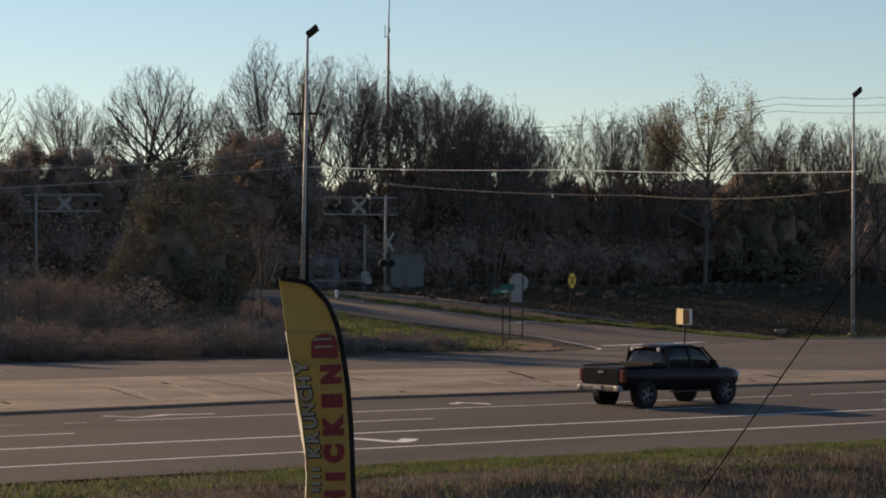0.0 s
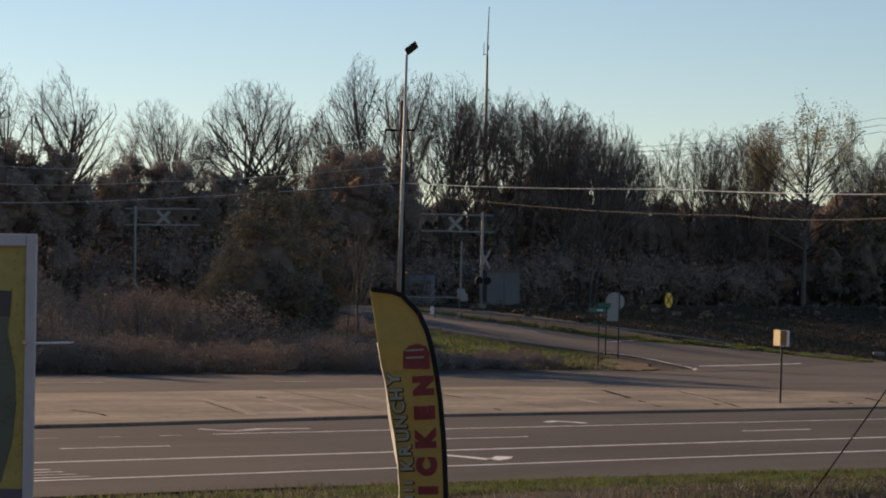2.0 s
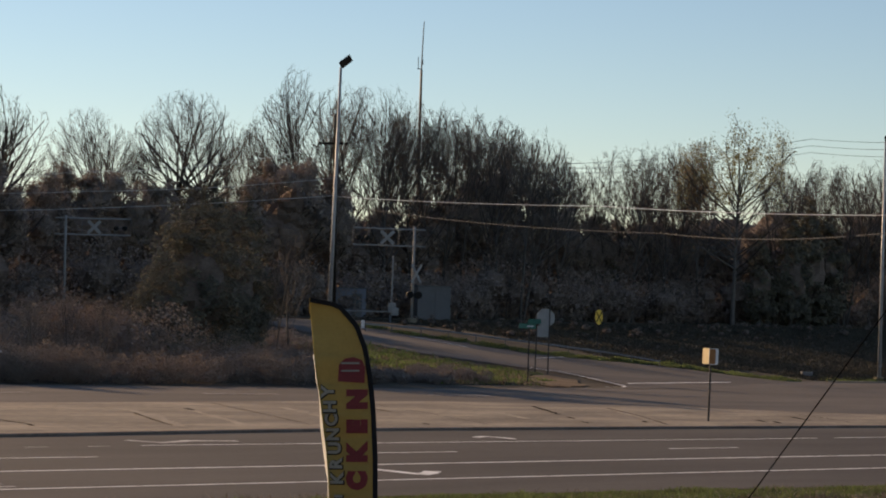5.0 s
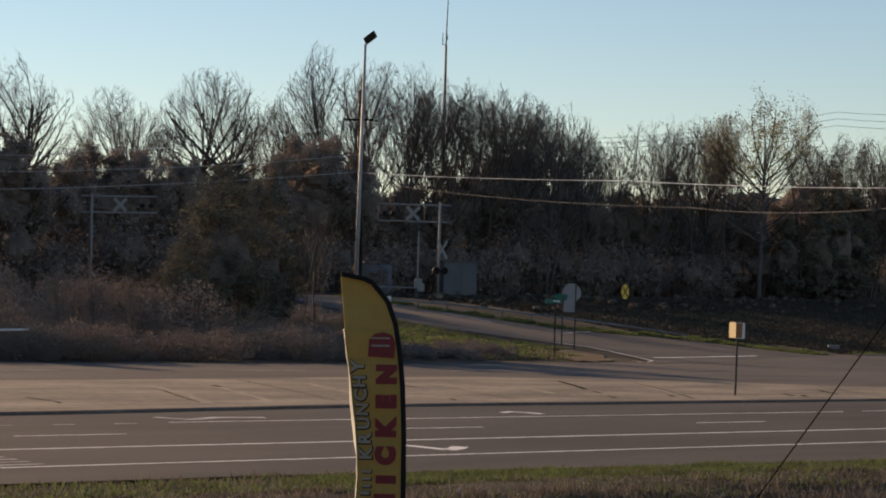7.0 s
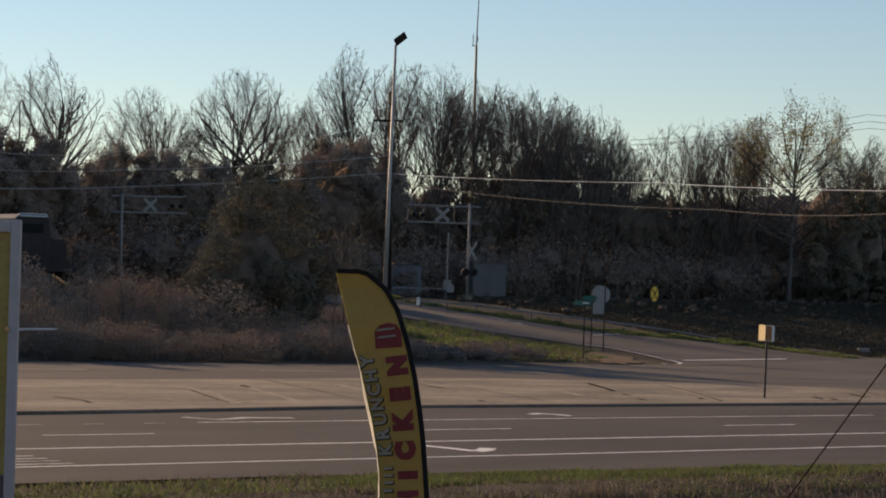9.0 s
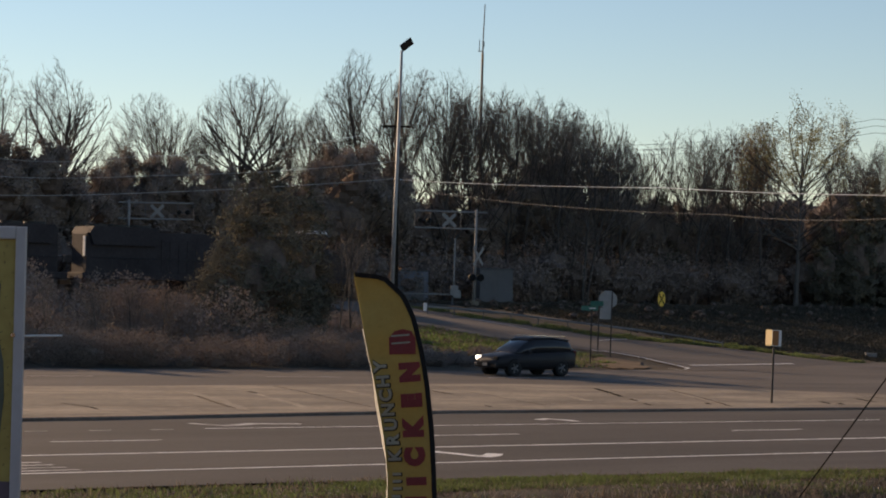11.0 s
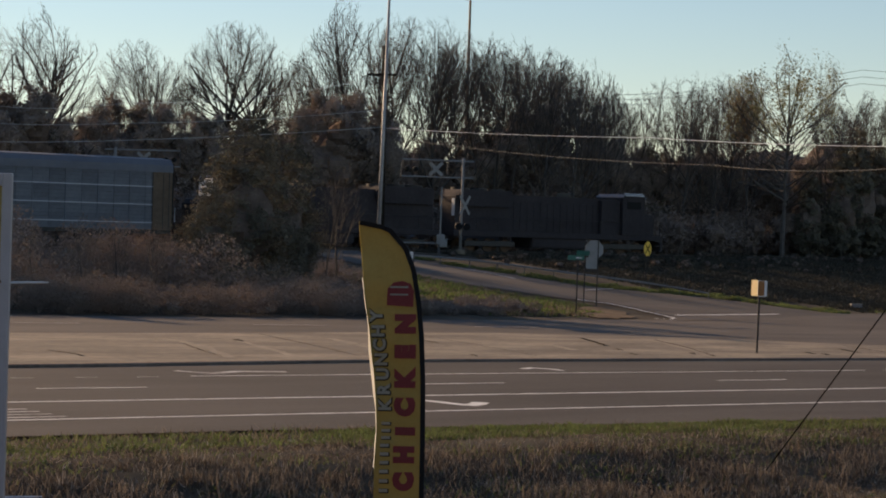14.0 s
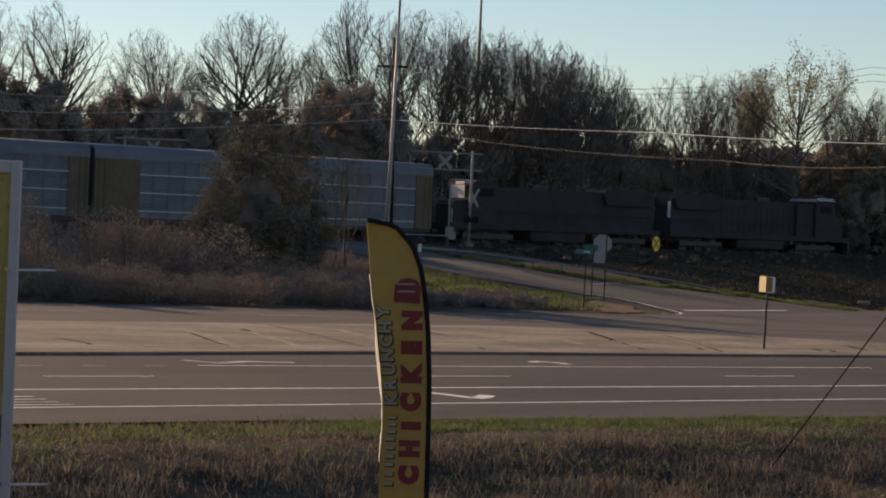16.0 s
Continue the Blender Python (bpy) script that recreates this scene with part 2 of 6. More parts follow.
def quads(name, verts, mat, count=4, second=None, first=0):
    """Many loose faces as one mesh; verts: array of (faces * count) points; the first ones take a second material."""
    n = len(verts) // count
    d = bpy.data.meshes.new(name)
    d.vertices.add(len(verts))
    d.vertices.foreach_set("co", np.asarray(verts, dtype=np.float32).ravel())
    d.loops.add(n * count)
    d.loops.foreach_set("vertex_index", np.arange(n * count, dtype=np.int32))
    d.polygons.add(n)
    d.polygons.foreach_set("loop_start", np.arange(0, n * count, count, dtype=np.int32))
    d.polygons.foreach_set("loop_total", np.full(n, count, dtype=np.int32))
    d.update(calc_edges=True)
    d.materials.append(mat)
    if second is not None:
        d.materials.append(second)
        d.polygons.foreach_set("material_index", (np.arange(n) < first).astype(np.int32))
    return d


# ---------- ground, highway, median ----------
def build_ground():
    us = [-900, -500, -250, -120, -60, -20] + list(range(0, 181, 6)) + [200, 240, 320, 500, 900]
    vs = [-300, -60, 0, 8, 13, 15, 17, 19, 21, 24, 26, 27.5, 28.5, 29, 29.5, 30, 30.5, 31, 31.5, 32, 32.5, 33, 33.3, 33.6, 35.0, 36, 45, 54, 66, 76, 78, 80, 83, 86, 90, 94, 98, 102, 106, 110, 114, 118, 122, 124, 135, 142, 160, 200, 300, 600, 1500]
    s = Shape()
    rng = random.Random(3)
    pts = []
    for v in vs:
        for u in us:
            road = 34.6 < v < 79.5
            wob = 0 if road or 80 <= v <= 119 and 60 < u < 125 else rng.uniform(-0.05, 0.05)
            pts.append(at(u, v, wob - (0.06 if road else 0.03)))
    n = len(us)
    s.add(pts, [(j * n + i, j * n + i + 1, (j + 1) * n + i + 1, (j + 1) * n + i) for j in range(len(vs) - 1) for i in range(n - 1)])
    solid("ground", s, SOIL, "uneven grassy ground with bare brown patches", "ground", "structure", soft=True)


def sheet(us, va, vb, dz, cross=2):
    """A strip along the highway between v = va(u) and vb(u)."""
    s = Shape()
    fa = va if callable(va) else (lambda u: va)
    fb = vb if callable(vb) else (lambda u: vb)
    rows = []
    for k in range(cross + 1):
        rows.append([at(u, fa(u) + (fb(u) - fa(u)) * k / cross, dz) for u in us])
    return s.grid(rows)


LONG = [-700, -400, -200, -100, -50] + list(range(-20, 181, 5)) + [220, 300, 450, 700]


def edge_v(u):
    """Where the asphalt gives way to the near verge."""
    return max(35.1, min(36.45, 36.4 - 0.068 * (u - 25)))


def curb_v(u):
    return 53.7 - 1.5 * smooth(44, 26, u)


def median_far(u):
    return 66.0 + 1.6 * smooth(36, 56, u) - 1.9 * smooth(57, 66, u) - 6.0 * smooth(64, 76, u)


def far_edge(u):
    return 78.2 + 2.4 * smooth(64, 78, u) + 6.2 * smooth(79, 103, u)


SIDE_NEAR = [(79.6, 79.6), (81.5, 82.0), (83.0, 85.1), (84.1, 87.8), (84.3, 90.0), (83.4, 92.1), (82.6, 94.0), (81.8, 96.0), (81.0, 99.0), (80.4, 102), (80.8, 108), (82.3, 118), (84.0, 130), (86.5, 146)]
SIDE_FAR = [(103.5, 84.2), (101.5, 85.4), (99.2, 86.8), (98.2, 89.0), (97.6, 91.3), (96.5, 93.1), (95.0, 94.8), (93.1, 95.9), (91.6, 97.2), (90.3, 98.7), (89.6, 101.4), (88.8, 104.6), (87.9, 107.4), (88.2, 112), (89.6, 118), (91.5, 130), (94.0, 146)]


def resample(pts, n):
    """n + 1 points evenly along a line of (u, v) points."""
    P = [Vector(p) for p in pts]
    run = [0.0]
    for a, b in zip(P, P[1:]):
        run.append(run[-1] + (b - a).length)
    out = []
    for i in range(n + 1):
        d = run[-1] * i / n
        k = max(0, min(len(P) - 2, sum(1 for r in run if r <= d) - 1))
        out.append(P[k].lerp(P[k + 1], (d - run[k]) / (run[k + 1] - run[k])))
    return out


def build_roads():
    solid("highway", sheet(LONG, edge_v, lambda u: curb_v(u) + 0.4, 0.0, 4), ASPHALT, "dark grey asphalt highway lanes with worn markings", "road", "structure", along_road=True)
    solid("far_carriageway", sheet(LONG, lambda u: median_far(u) - 0.4, far_edge, 0.004, 3), ASPHALT_OLD, "worn grey asphalt carriageway beyond the median", "road", "structure", along_road=True)
    # side road that climbs to the railway
    left, right = resample(SIDE_NEAR, 40), resample(SIDE_FAR, 40)
    rows = [[at(*(a.lerp(b, k / 8)), 0.022) for a, b in zip(left, right)] for k in range(9)]
    solid("side_road", Shape().grid(rows), ASPHALT_OLD, "worn grey asphalt side road climbing to the railway crossing", "road", "structure")
    # raised median
    us = [-700, -400, -200, -100, -50] + [q * 2.5 for q in range(-8, 33)] + [90, 110, 140, 180, 300, 700]
    s = Shape()
    a = [at(u, curb_v(u) + 0.22, 0.083) for u in us]
    mid = [at(u, (curb_v(u) + median_far(u)) / 2, 0.098) for u in us]
    b = [at(u, median_far(u) - 0.1, 0.078) for u in us]
    b2 = [at(u, median_far(u) + 0.02, 0.0) for u in us]
    s.grid([a, mid, b, b2])
    solid("median", s, CONCRETE, "tan concrete median with dark stains and joints", "median", "structure", along_road=True)
    s = Shape()
    ring = [(-0.0, -0.05), (0.02, 0.058), (0.05, 0.083), (0.19, 0.093), (0.218, 0.08), (0.218, -0.05)]
    s.loft([[at(u, curb_v(u) + q, z) for q, z in ring] for u in us], closed=False, caps=False)
    solid("median_curb", s, CURB, "dark weathered concrete kerb along the median", "kerb", "structure")
    s = Shape()
    us2 = [103, 106, 110, 115, 120, 130, 150, 200, 300]
    s.loft([[at(u, far_edge(u) - 0.6 + q, z) for q, z in ring] for u in us2], closed=False, caps=True)
    solid("kerb_by_lamp", s, CONCRETE, "pale concrete kerb at the edge of the intersection", "kerb", "structure")


def mark(name, pts, width, label, paint=None):
    """A painted line through (u, v) points."""
    s = Shape()
    l, r = [], []
    P = [Vector(p) for p in pts]
    for i, p in enumerate(P):
        d = (P[min(i + 1, len(P) - 1)] - P[max(i - 1, 0)]).normalized()
        n = Vector((-d.y, d.x)) * width / 2
        l.append(at(p.x + n.x, p.y + n.y, 0.034 if p.y > 60 else 0.006))
        r.append(at(p.x - n.x, p.y - n.y, 0.034 if p.y > 60 else 0.006))
    s.strip(l, r)
    return solid(name, s, paint or PAINT, label, "road marking", "structure")


def line_u(u0, u1, v, step=8.0):
    n = max(1, int((u1 - u0) / step))
    return [(u0 + (u1 - u0) * i / n, v) for i in range(n + 1)]


def build_markings():
    mark("edge_line", line_u(-150, 250, 39.25), 0.15, "solid white edge line on asphalt")
    mark("turn_lane_line", line_u(-150, 250, 42.93), 0.17, "solid white lane line on asphalt")
    for k in range(-6, 9):
        mark("lane_dash", line_u(25.3 + 11.3 * k, 28.3 + 11.3 * k, 46.1), 0.12, "white lane dash on asphalt")
    for u in (22.6, 24.4, 26.2, 28.0, 29.8):
        mark("short_dash", line_u(u, u + 0.65, 49.05), 0.12, "short white dash on asphalt", FADED)
    mark("left_turn_line", line_u(31.5, 58.2, 49.2), 0.12, "solid white turn lane line on asphalt")
    mark("left_turn_line", line_u(59.3, 110, 49.3), 0.12, "solid white turn lane line on asphalt")
    # turn arrows: a curved shaft with a broad head
    for pts, w in (([(44.4, 50.8), (45.0, 51.1), (45.3, 50.6), (45.35, 50.1)], 0.3), ([(32.1, 50.9), (32.5, 50.3), (32.8, 49.9)], 0.34), ([(32.9, 50.1), (33.9, 50.55), (35.3, 50.3)], 0.36), ([(33.25, 41.9), (33.45, 41.1), (33.55, 40.3)], 0.34), ([(33.5, 40.3), (34.0, 40.55), (34.5, 41.0)], 0.42)):
        mark("turn_arrow", pts, w, "worn white turn arrow on asphalt", PAINT if pts[0][0] > 33 else FADED)
    for i in range(4):
        mark("hatch_bar", [(16.0, 39.7 + 0.55 * i), (22.5, 39.75 + 0.55 * i)], 0.16, "white hatch bar on asphalt", FADED)
    for u in (38.0 - 11.3, 49.3, 38.0, 60.6):
        mark("far_lane_dash", line_u(u, u + 3.6, 72.6), 0.13, "white lane dash on worn asphalt", FADED)
    mark("side_road_edge", [(79.6, 81.2), (80.3, 80.7), (81.6, 81.7), (82.6, 83.4), (83.5, 85.6), (84.3, 87.8), (84.6, 90.0), (83.9, 91.6)], 0.15, "white edge line curving into the side road")
    mark("stop_bar", [(83.8, 83.8), (88.6, 84.6), (93.5, 85.4)], 0.3, "white stop bar across the side road")
    mark("centre_dash", [(88.6, 96.2), (90.4, 96.8), (92.3, 97.3)], 0.2, "pale line on the side road", FADED)
    mark("centre_dash", [(87.6, 101.2), (87.7, 103.5), (87.5, 106.5)], 0.2, "pale line on the side road", FADED)
    # dark cracks in the median
    rng = random.Random(8)

    def median_strip(name, pts, w, mat, label, lift):
        P = [Vector(p) for p in pts]
        l, r = [], []
        for i in range(25):
            t = i / 24 * (len(P) - 1)
            k = min(len(P) - 2, int(t))
            q = P[k].lerp(P[k + 1], t - k)
            ww = w / 2 * rng.uniform(0.45, 1.15)
            f = (q.y - curb_v(q.x)) / (median_far(q.x) - curb_v(q.x))
            z = 0.083 + 0.015 * min(1, f * 2) + lift - 0.02 * max(0, f * 2 - 1)
            l.append(at(q.x - ww, q.y + ww * 0.4, z))
            r.append(at(q.x + ww, q.y - ww * 0.4, z))
        solid(name, Shape().strip(l, r), mat, label, "median surface", "structure")

    for pts, w in (([(59.1, 64.3), (57.6, 61.9), (56.1, 59.6)], 0.22), ([(55.2, 58.2), (54.8, 57.4)], 0.16), ([(53.9, 56.1), (53.4, 55.2)], 0.14), ([(62.2, 63.3), (59.1, 58.3), (56.6, 54.6)], 0.09), ([(57.0, 56.2), (56.6, 55.6)], 0.2), ([(63.4, 56.5), (62.7, 55.4)], 0.2), ([(63.5, 55.7), (63.0, 55.0)], 0.22), ([(67.1, 58.0), (66.0, 56.1)], 0.22), ([(50.2, 63.9), (49.3, 61.0)], 0.12), ([(41.8, 62.6), (41.5, 61.7)], 0.2), ([(31.9, 57.5), (31.9, 55.8), (31.7, 55.1)], 0.12), ([(46.3, 55.6), (46.0, 54.9)], 0.12), ([(38.3, 60.3), (36.8, 56.6), (36.4, 55.2)], 0.06), ([(45.0, 65.8), (43.2, 60.5), (41.4, 55.2)], 0.05), ([(70, 60.5), (68.4, 57.5), (67.2, 55)], 0.06), ([(52.4, 66.5), (50.6, 61), (48.6, 55)], 0.04)):
        median_strip("median_crack", pts, w, TAR, "dark weedy crack in the concrete median", 0.010)
    for pts, w in (([(39.1, 63.1), (39.0, 61.4), (37.8, 58.1), (36.3, 54.6)], 0.42), ([(41.6, 62.2), (40.3, 58.8), (39.7, 57.0), (38.8, 54.8)], 0.34), ([(46.4, 63.5), (45.0, 60.0), (43.6, 56.0)], 0.4), ([(29.5, 58.5), (28.8, 56.0)], 0.5), ([(60.5, 61.0), (58.8, 58.0), (57.6, 56.0)], 0.35), ([(54.4, 61.5), (52.6, 57.5)], 0.4)):
        median_strip("median_streak", pts, w, PALECONCRETE, "pale worn streak across the concrete median", 0.005)
    for pts, w in (([(30.5, 57.0), (34.0, 56.2), (37.5, 55.8)], 1.2), ([(47.0, 57.2), (50.0, 56.4), (53.0, 56.0)], 1.1), ([(62.0, 59.5), (64.0, 58.6)], 1.3), ([(33.4, 63.0), (37.0, 62.6)], 1.0)):
        median_strip("median_stain", pts, w, STAIN, "brown dirt stain on the concrete median", 0.003)
    # bare earth on the corner
    s = Shape()
    n = 20
    ring = []
    for k in range(n):
        a, w = 4.6 * math.cos(k / n * 6.283) * (1 + 0.15 * math.sin(3 * k)), 1.5 * math.sin(k / n * 6.283) * (1 + 0.2 * math.cos(2 * k))
        ring.append(at(79.0 + 0.633 * a + 0.774 * w, 84.4 + 0.774 * a - 0.633 * w, 0.035))
    s.add([at(79.0, 84.4, 0.05)] + ring, [(0, 1 + k, 1 + (k + 1) % n) for k in range(n)])
    solid("bare_earth", s, EARTH, "bare brown earth on the street corner", "earth", "structure")


PALECONCRETE = varied("pale_worn_concrete", [(0.15, 0.12, 0.083), (0.25, 0.203, 0.145), (0.36, 0.30, 0.215)], 0.9, 0.85, fine=8, bump=0.2)
STAIN = varied("dirt_stain", [(0.075, 0.056, 0.036), (0.125, 0.095, 0.064), (0.18, 0.143, 0.10)], 0.9, 0.9, fine=8, bump=0.2)
EARTH = varied("bare_earth", [(0.10, 0.07, 0.045), (0.16, 0.115, 0.075), (0.22, 0.165, 0.11)], 0.7, 0.95, fine=9, bump=0.5, spec=0.1)
build_ground()
build_roads()
build_markings()


# ---------- trees ----------
def prisms(segs, sides):
    """Tapered bars: rows of x0 y0 z0 x1 y1 z1 r0 r1, as one array of quads."""
    s = np.asarray(segs, dtype=np.float64)
    a, b, ra, rb = s[:, 0:3], s[:, 3:6], s[:, 6:7], s[:, 7:8]
    d = b - a
    d /= np.linalg.norm(d, axis=1)[:, None] + 1e-9
    ref = np.where(np.abs(d[:, 2:3]) < 0.9, np.array([[0, 0, 1.0]]), np.array([[1.0, 0, 0]]))
    p = np.cross(d, ref)
    p /= np.linalg.norm(p, axis=1)[:, None] + 1e-9
    q = np.cross(d, p)
    out = []
    for k in range(sides):
        w0, w1 = 2 * math.pi * k / sides, 2 * math.pi * (k + 1) / sides
        e0, e1 = math.cos(w0) * p + math.sin(w0) * q, math.cos(w1) * p + math.sin(w1) * q
        out.append(np.stack([a + ra * e0, a + ra * e1, b + rb * e1, b + rb * e0], axis=1))
    return np.concatenate(out).reshape(-1, 3)


def leaf_quads(centres, size, rng, facing=None, loose=0.55):
    """Small kite-shaped leaves; facing: the way that each one turns its face, more or less."""
    n = len(centres)
    c = np.asarray(centres)
    a = rng.normal(size=(n, 3))
    if facing is not None:
        f = np.asarray(facing)
        f = f / (np.linalg.norm(f, axis=1)[:, None] + 1e-9) + rng.normal(scale=loose, size=(n, 3))
        f /= np.linalg.norm(f, axis=1)[:, None]
        a = np.cross(f, a)
        a /= np.linalg.norm(a, axis=1)[:, None] + 1e-9
        b = np.cross(f, a)
    else:
        a /= np.linalg.norm(a, axis=1)[:, None]
        b = np.cross(a, rng.normal(size=(n, 3)))
        b /= np.linalg.norm(b, axis=1)[:, None]
    s = size * rng.uniform(0.5, 1.3, size=(n, 1))
    t = s * rng.uniform(0.4, 0.8, size=(n, 1))
    return np.stack([c - s * a, c + t * b, c + s * a, c - t * b], axis=1).reshape(-1, 3)


def mound(foot, r, z0, z1, rng, fill=0.8, n=13, m=8):
    """The dense, uneven inside of a shrub or crown between two heights, as quads."""
    el = np.linspace(-0.5, 0.5, m + 1)[:, None] * math.pi
    az = np.linspace(0, 2 * math.pi, n + 1)[None, :-1]
    ph = rng.uniform(0, 6.28, 4)
    k = fill * (1 + 0.16 * np.sin(3 * az + ph[0] + 2 * el) * np.cos(el) + 0.12 * np.sin(5 * el + ph[1] + 2 * az) + 0.08 * np.sin(7 * az + ph[2]) * np.sin(6 * el + ph[3]) * np.cos(el))
    k = k + rng.uniform(-0.05, 0.05, k.shape) * np.cos(el)
    k[0], k[-1] = k[0].mean(), k[-1].mean()
    P = np.stack([foot[0] + r * k * np.cos(el) * np.cos(az), foot[1] + r * k * np.cos(el) * np.sin(az), foot[2] + (z0 + z1) / 2 + (z1 - z0) / 2 * k * np.sin(el)], axis=2)
    Q = np.roll(P, -1, axis=1)
    return np.stack([P[:-1], Q[:-1], Q[1:], P[1:]], axis=2).reshape(-1, 3)


def grow(seed, height, fork=0.4, wide=0.3, limbs=14, subs=9, twigs=6, tips_each=5, spread=42, straight=0.5, r0=0.2, thick=1.0, stems=1, lean=0.0, lump=0.08, low=0.35, lift=0.035, crook=0.045):
    """Trunk, limbs and fine twigs of a bare tree, kept within a rounded, uneven crown; wide: the crown's half width by the height."""
    rng = np.random.default_rng(seed)
    trunk, limb, twig = [], [], []
    up = np.array([0, 0, 1.0])
    F = fork * height
    ph = rng.uniform(0, 6.28, 6)

    def unit(v):
        return v / (np.linalg.norm(v) + 1e-9)

    def around(d, deg):
        h = rng.normal(size=3)
        h = unit(h - h.dot(d) * d)
        w = math.radians(deg)
        return math.cos(w) * d + math.sin(w) * h

    def run(p, d, length, n, ra, rb, rise, wiggle, store):
        pts = [p]
        for i in range(n):
            d = unit(d + up * rise + rng.normal(scale=wiggle, size=3))
            q = p + d * length / n
            store.append((*p, *q, ra + (rb - ra) * i / n, ra + (rb - ra) * (i + 1) / n))
            p = q
            pts.append(p)
        return pts

    def on(pts, f):
        k = min(len(pts) - 2, int(f * (len(pts) - 1)))
        t = f * (len(pts) - 1) - k
        return pts[k] + (pts[k + 1] - pts[k]) * t, unit(pts[k + 1] - pts[k])

    for st in range(stems):
        many = stems > 1
        foot = np.array([rng.normal() * 0.5 * many, rng.normal() * 0.5 * many, -0.3])
        axis = around(unit(np.array([lean, 0, 1.0])), 2 + 8 * many)
        body = run(foot, axis, height * 0.86, 12, r0, 0.03, 0.015, 0.035, trunk)
        n = limbs // stems
        for i in range(n):
            g = (i + rng.uniform(0, 1)) / n
            f = min(0.96, (fork - low * fork * (1 - g) ** 2) / 0.86 + (0.94 - fork / 0.86) * g ** 1.6 * (1 - straight))
            p, d = on(body, f)
            th = spread * math.sqrt(rng.uniform(0.03, 1.0)) * (1.15 - 0.35 * g)
            ln = (height - p[2]) * rng.uniform(0.85, 1.05) / max(0.72, math.cos(math.radians(th)))
            lp = run(p, around(axis, th), ln * 0.97, 8, r0 * 0.42 * thick * rng.uniform(0.6, 1.1), 0.018 * thick, lift, crook, limb)
            for j in range(subs):
                h = 0.22 + 0.78 * (j + rng.uniform(0, 1)) / subs
                a, da = on(lp, h)
                sp = run(a, around(da, rng.uniform(20, 50)), ln * rng.uniform(0.22, 0.42) * (1.15 - 0.5 * h), 4, 0.026 * thick, 0.011 * thick, lift * 1.3, crook, limb)
                for m in range(twigs):
                    e, de = on(sp, 0.2 + 0.8 * (m + rng.uniform(0, 1)) / twigs)
                    tp = run(e, around(de, rng.uniform(18, 48)), rng.uniform(0.6, 1.35), 2, 0.0125 * thick, 0.008 * thick, 0.05, 0.05, twig)
                    for k in range(tips_each):
                        c, dc = on(tp, rng.uniform(0.25, 1.0))
                        run(c, around(dc, rng.uniform(15, 45)), rng.uniform(0.25, 0.7), 1, 0.0078 * thick, 0.005 * thick, 0.06, 0.02, twig)

    # the crown ends at a rounded, uneven outline
    cz = F * 0.6 + height * 0.4
    ha, hb = wide * height, height - cz

    def within(rows, slack, ragged):
        s = np.asarray(rows, dtype=np.float64)
        q = s[:, 3:6]
        w = np.stack([q[:, 0] / ha, q[:, 1] / ha, (q[:, 2] - cz) / np.where(q[:, 2] > cz, hb, hb * 1.5)], axis=1)
        r = np.linalg.norm(w, axis=1)
        az = np.arctan2(w[:, 1], w[:, 0])
        el = np.arctan2(w[:, 2], np.hypot(w[:, 0], w[:, 1]))
        edge = slack + lump * (np.sin(3 * az + ph[0] + 4 * el) + 0.7 * np.sin(7 * el + 2 * az + ph[1])) + rng.uniform(-ragged, ragged, len(s))
        return s[(r < edge) | (q[:, 2] < F * 0.7)]

    return np.asarray(trunk), within(limb, 1.02, 0.0), within(twig, 1.0, 0.02)


def slivers(segs, rng):
    """Fine twigs: a narrow tapering blade along each row."""
    s = np.asarray(segs)
    a, b = s[:, 0:3], s[:, 3:6]
    p = np.cross(b - a, rng.normal(size=a.shape))
    p /= np.linalg.norm(p, axis=1)[:, None] + 1e-9
    return np.stack([a - p * s[:, 6:7], a + p * s[:, 6:7], b + p * s[:, 7:8], b - p * s[:, 7:8]], axis=1).reshape(-1, 3)


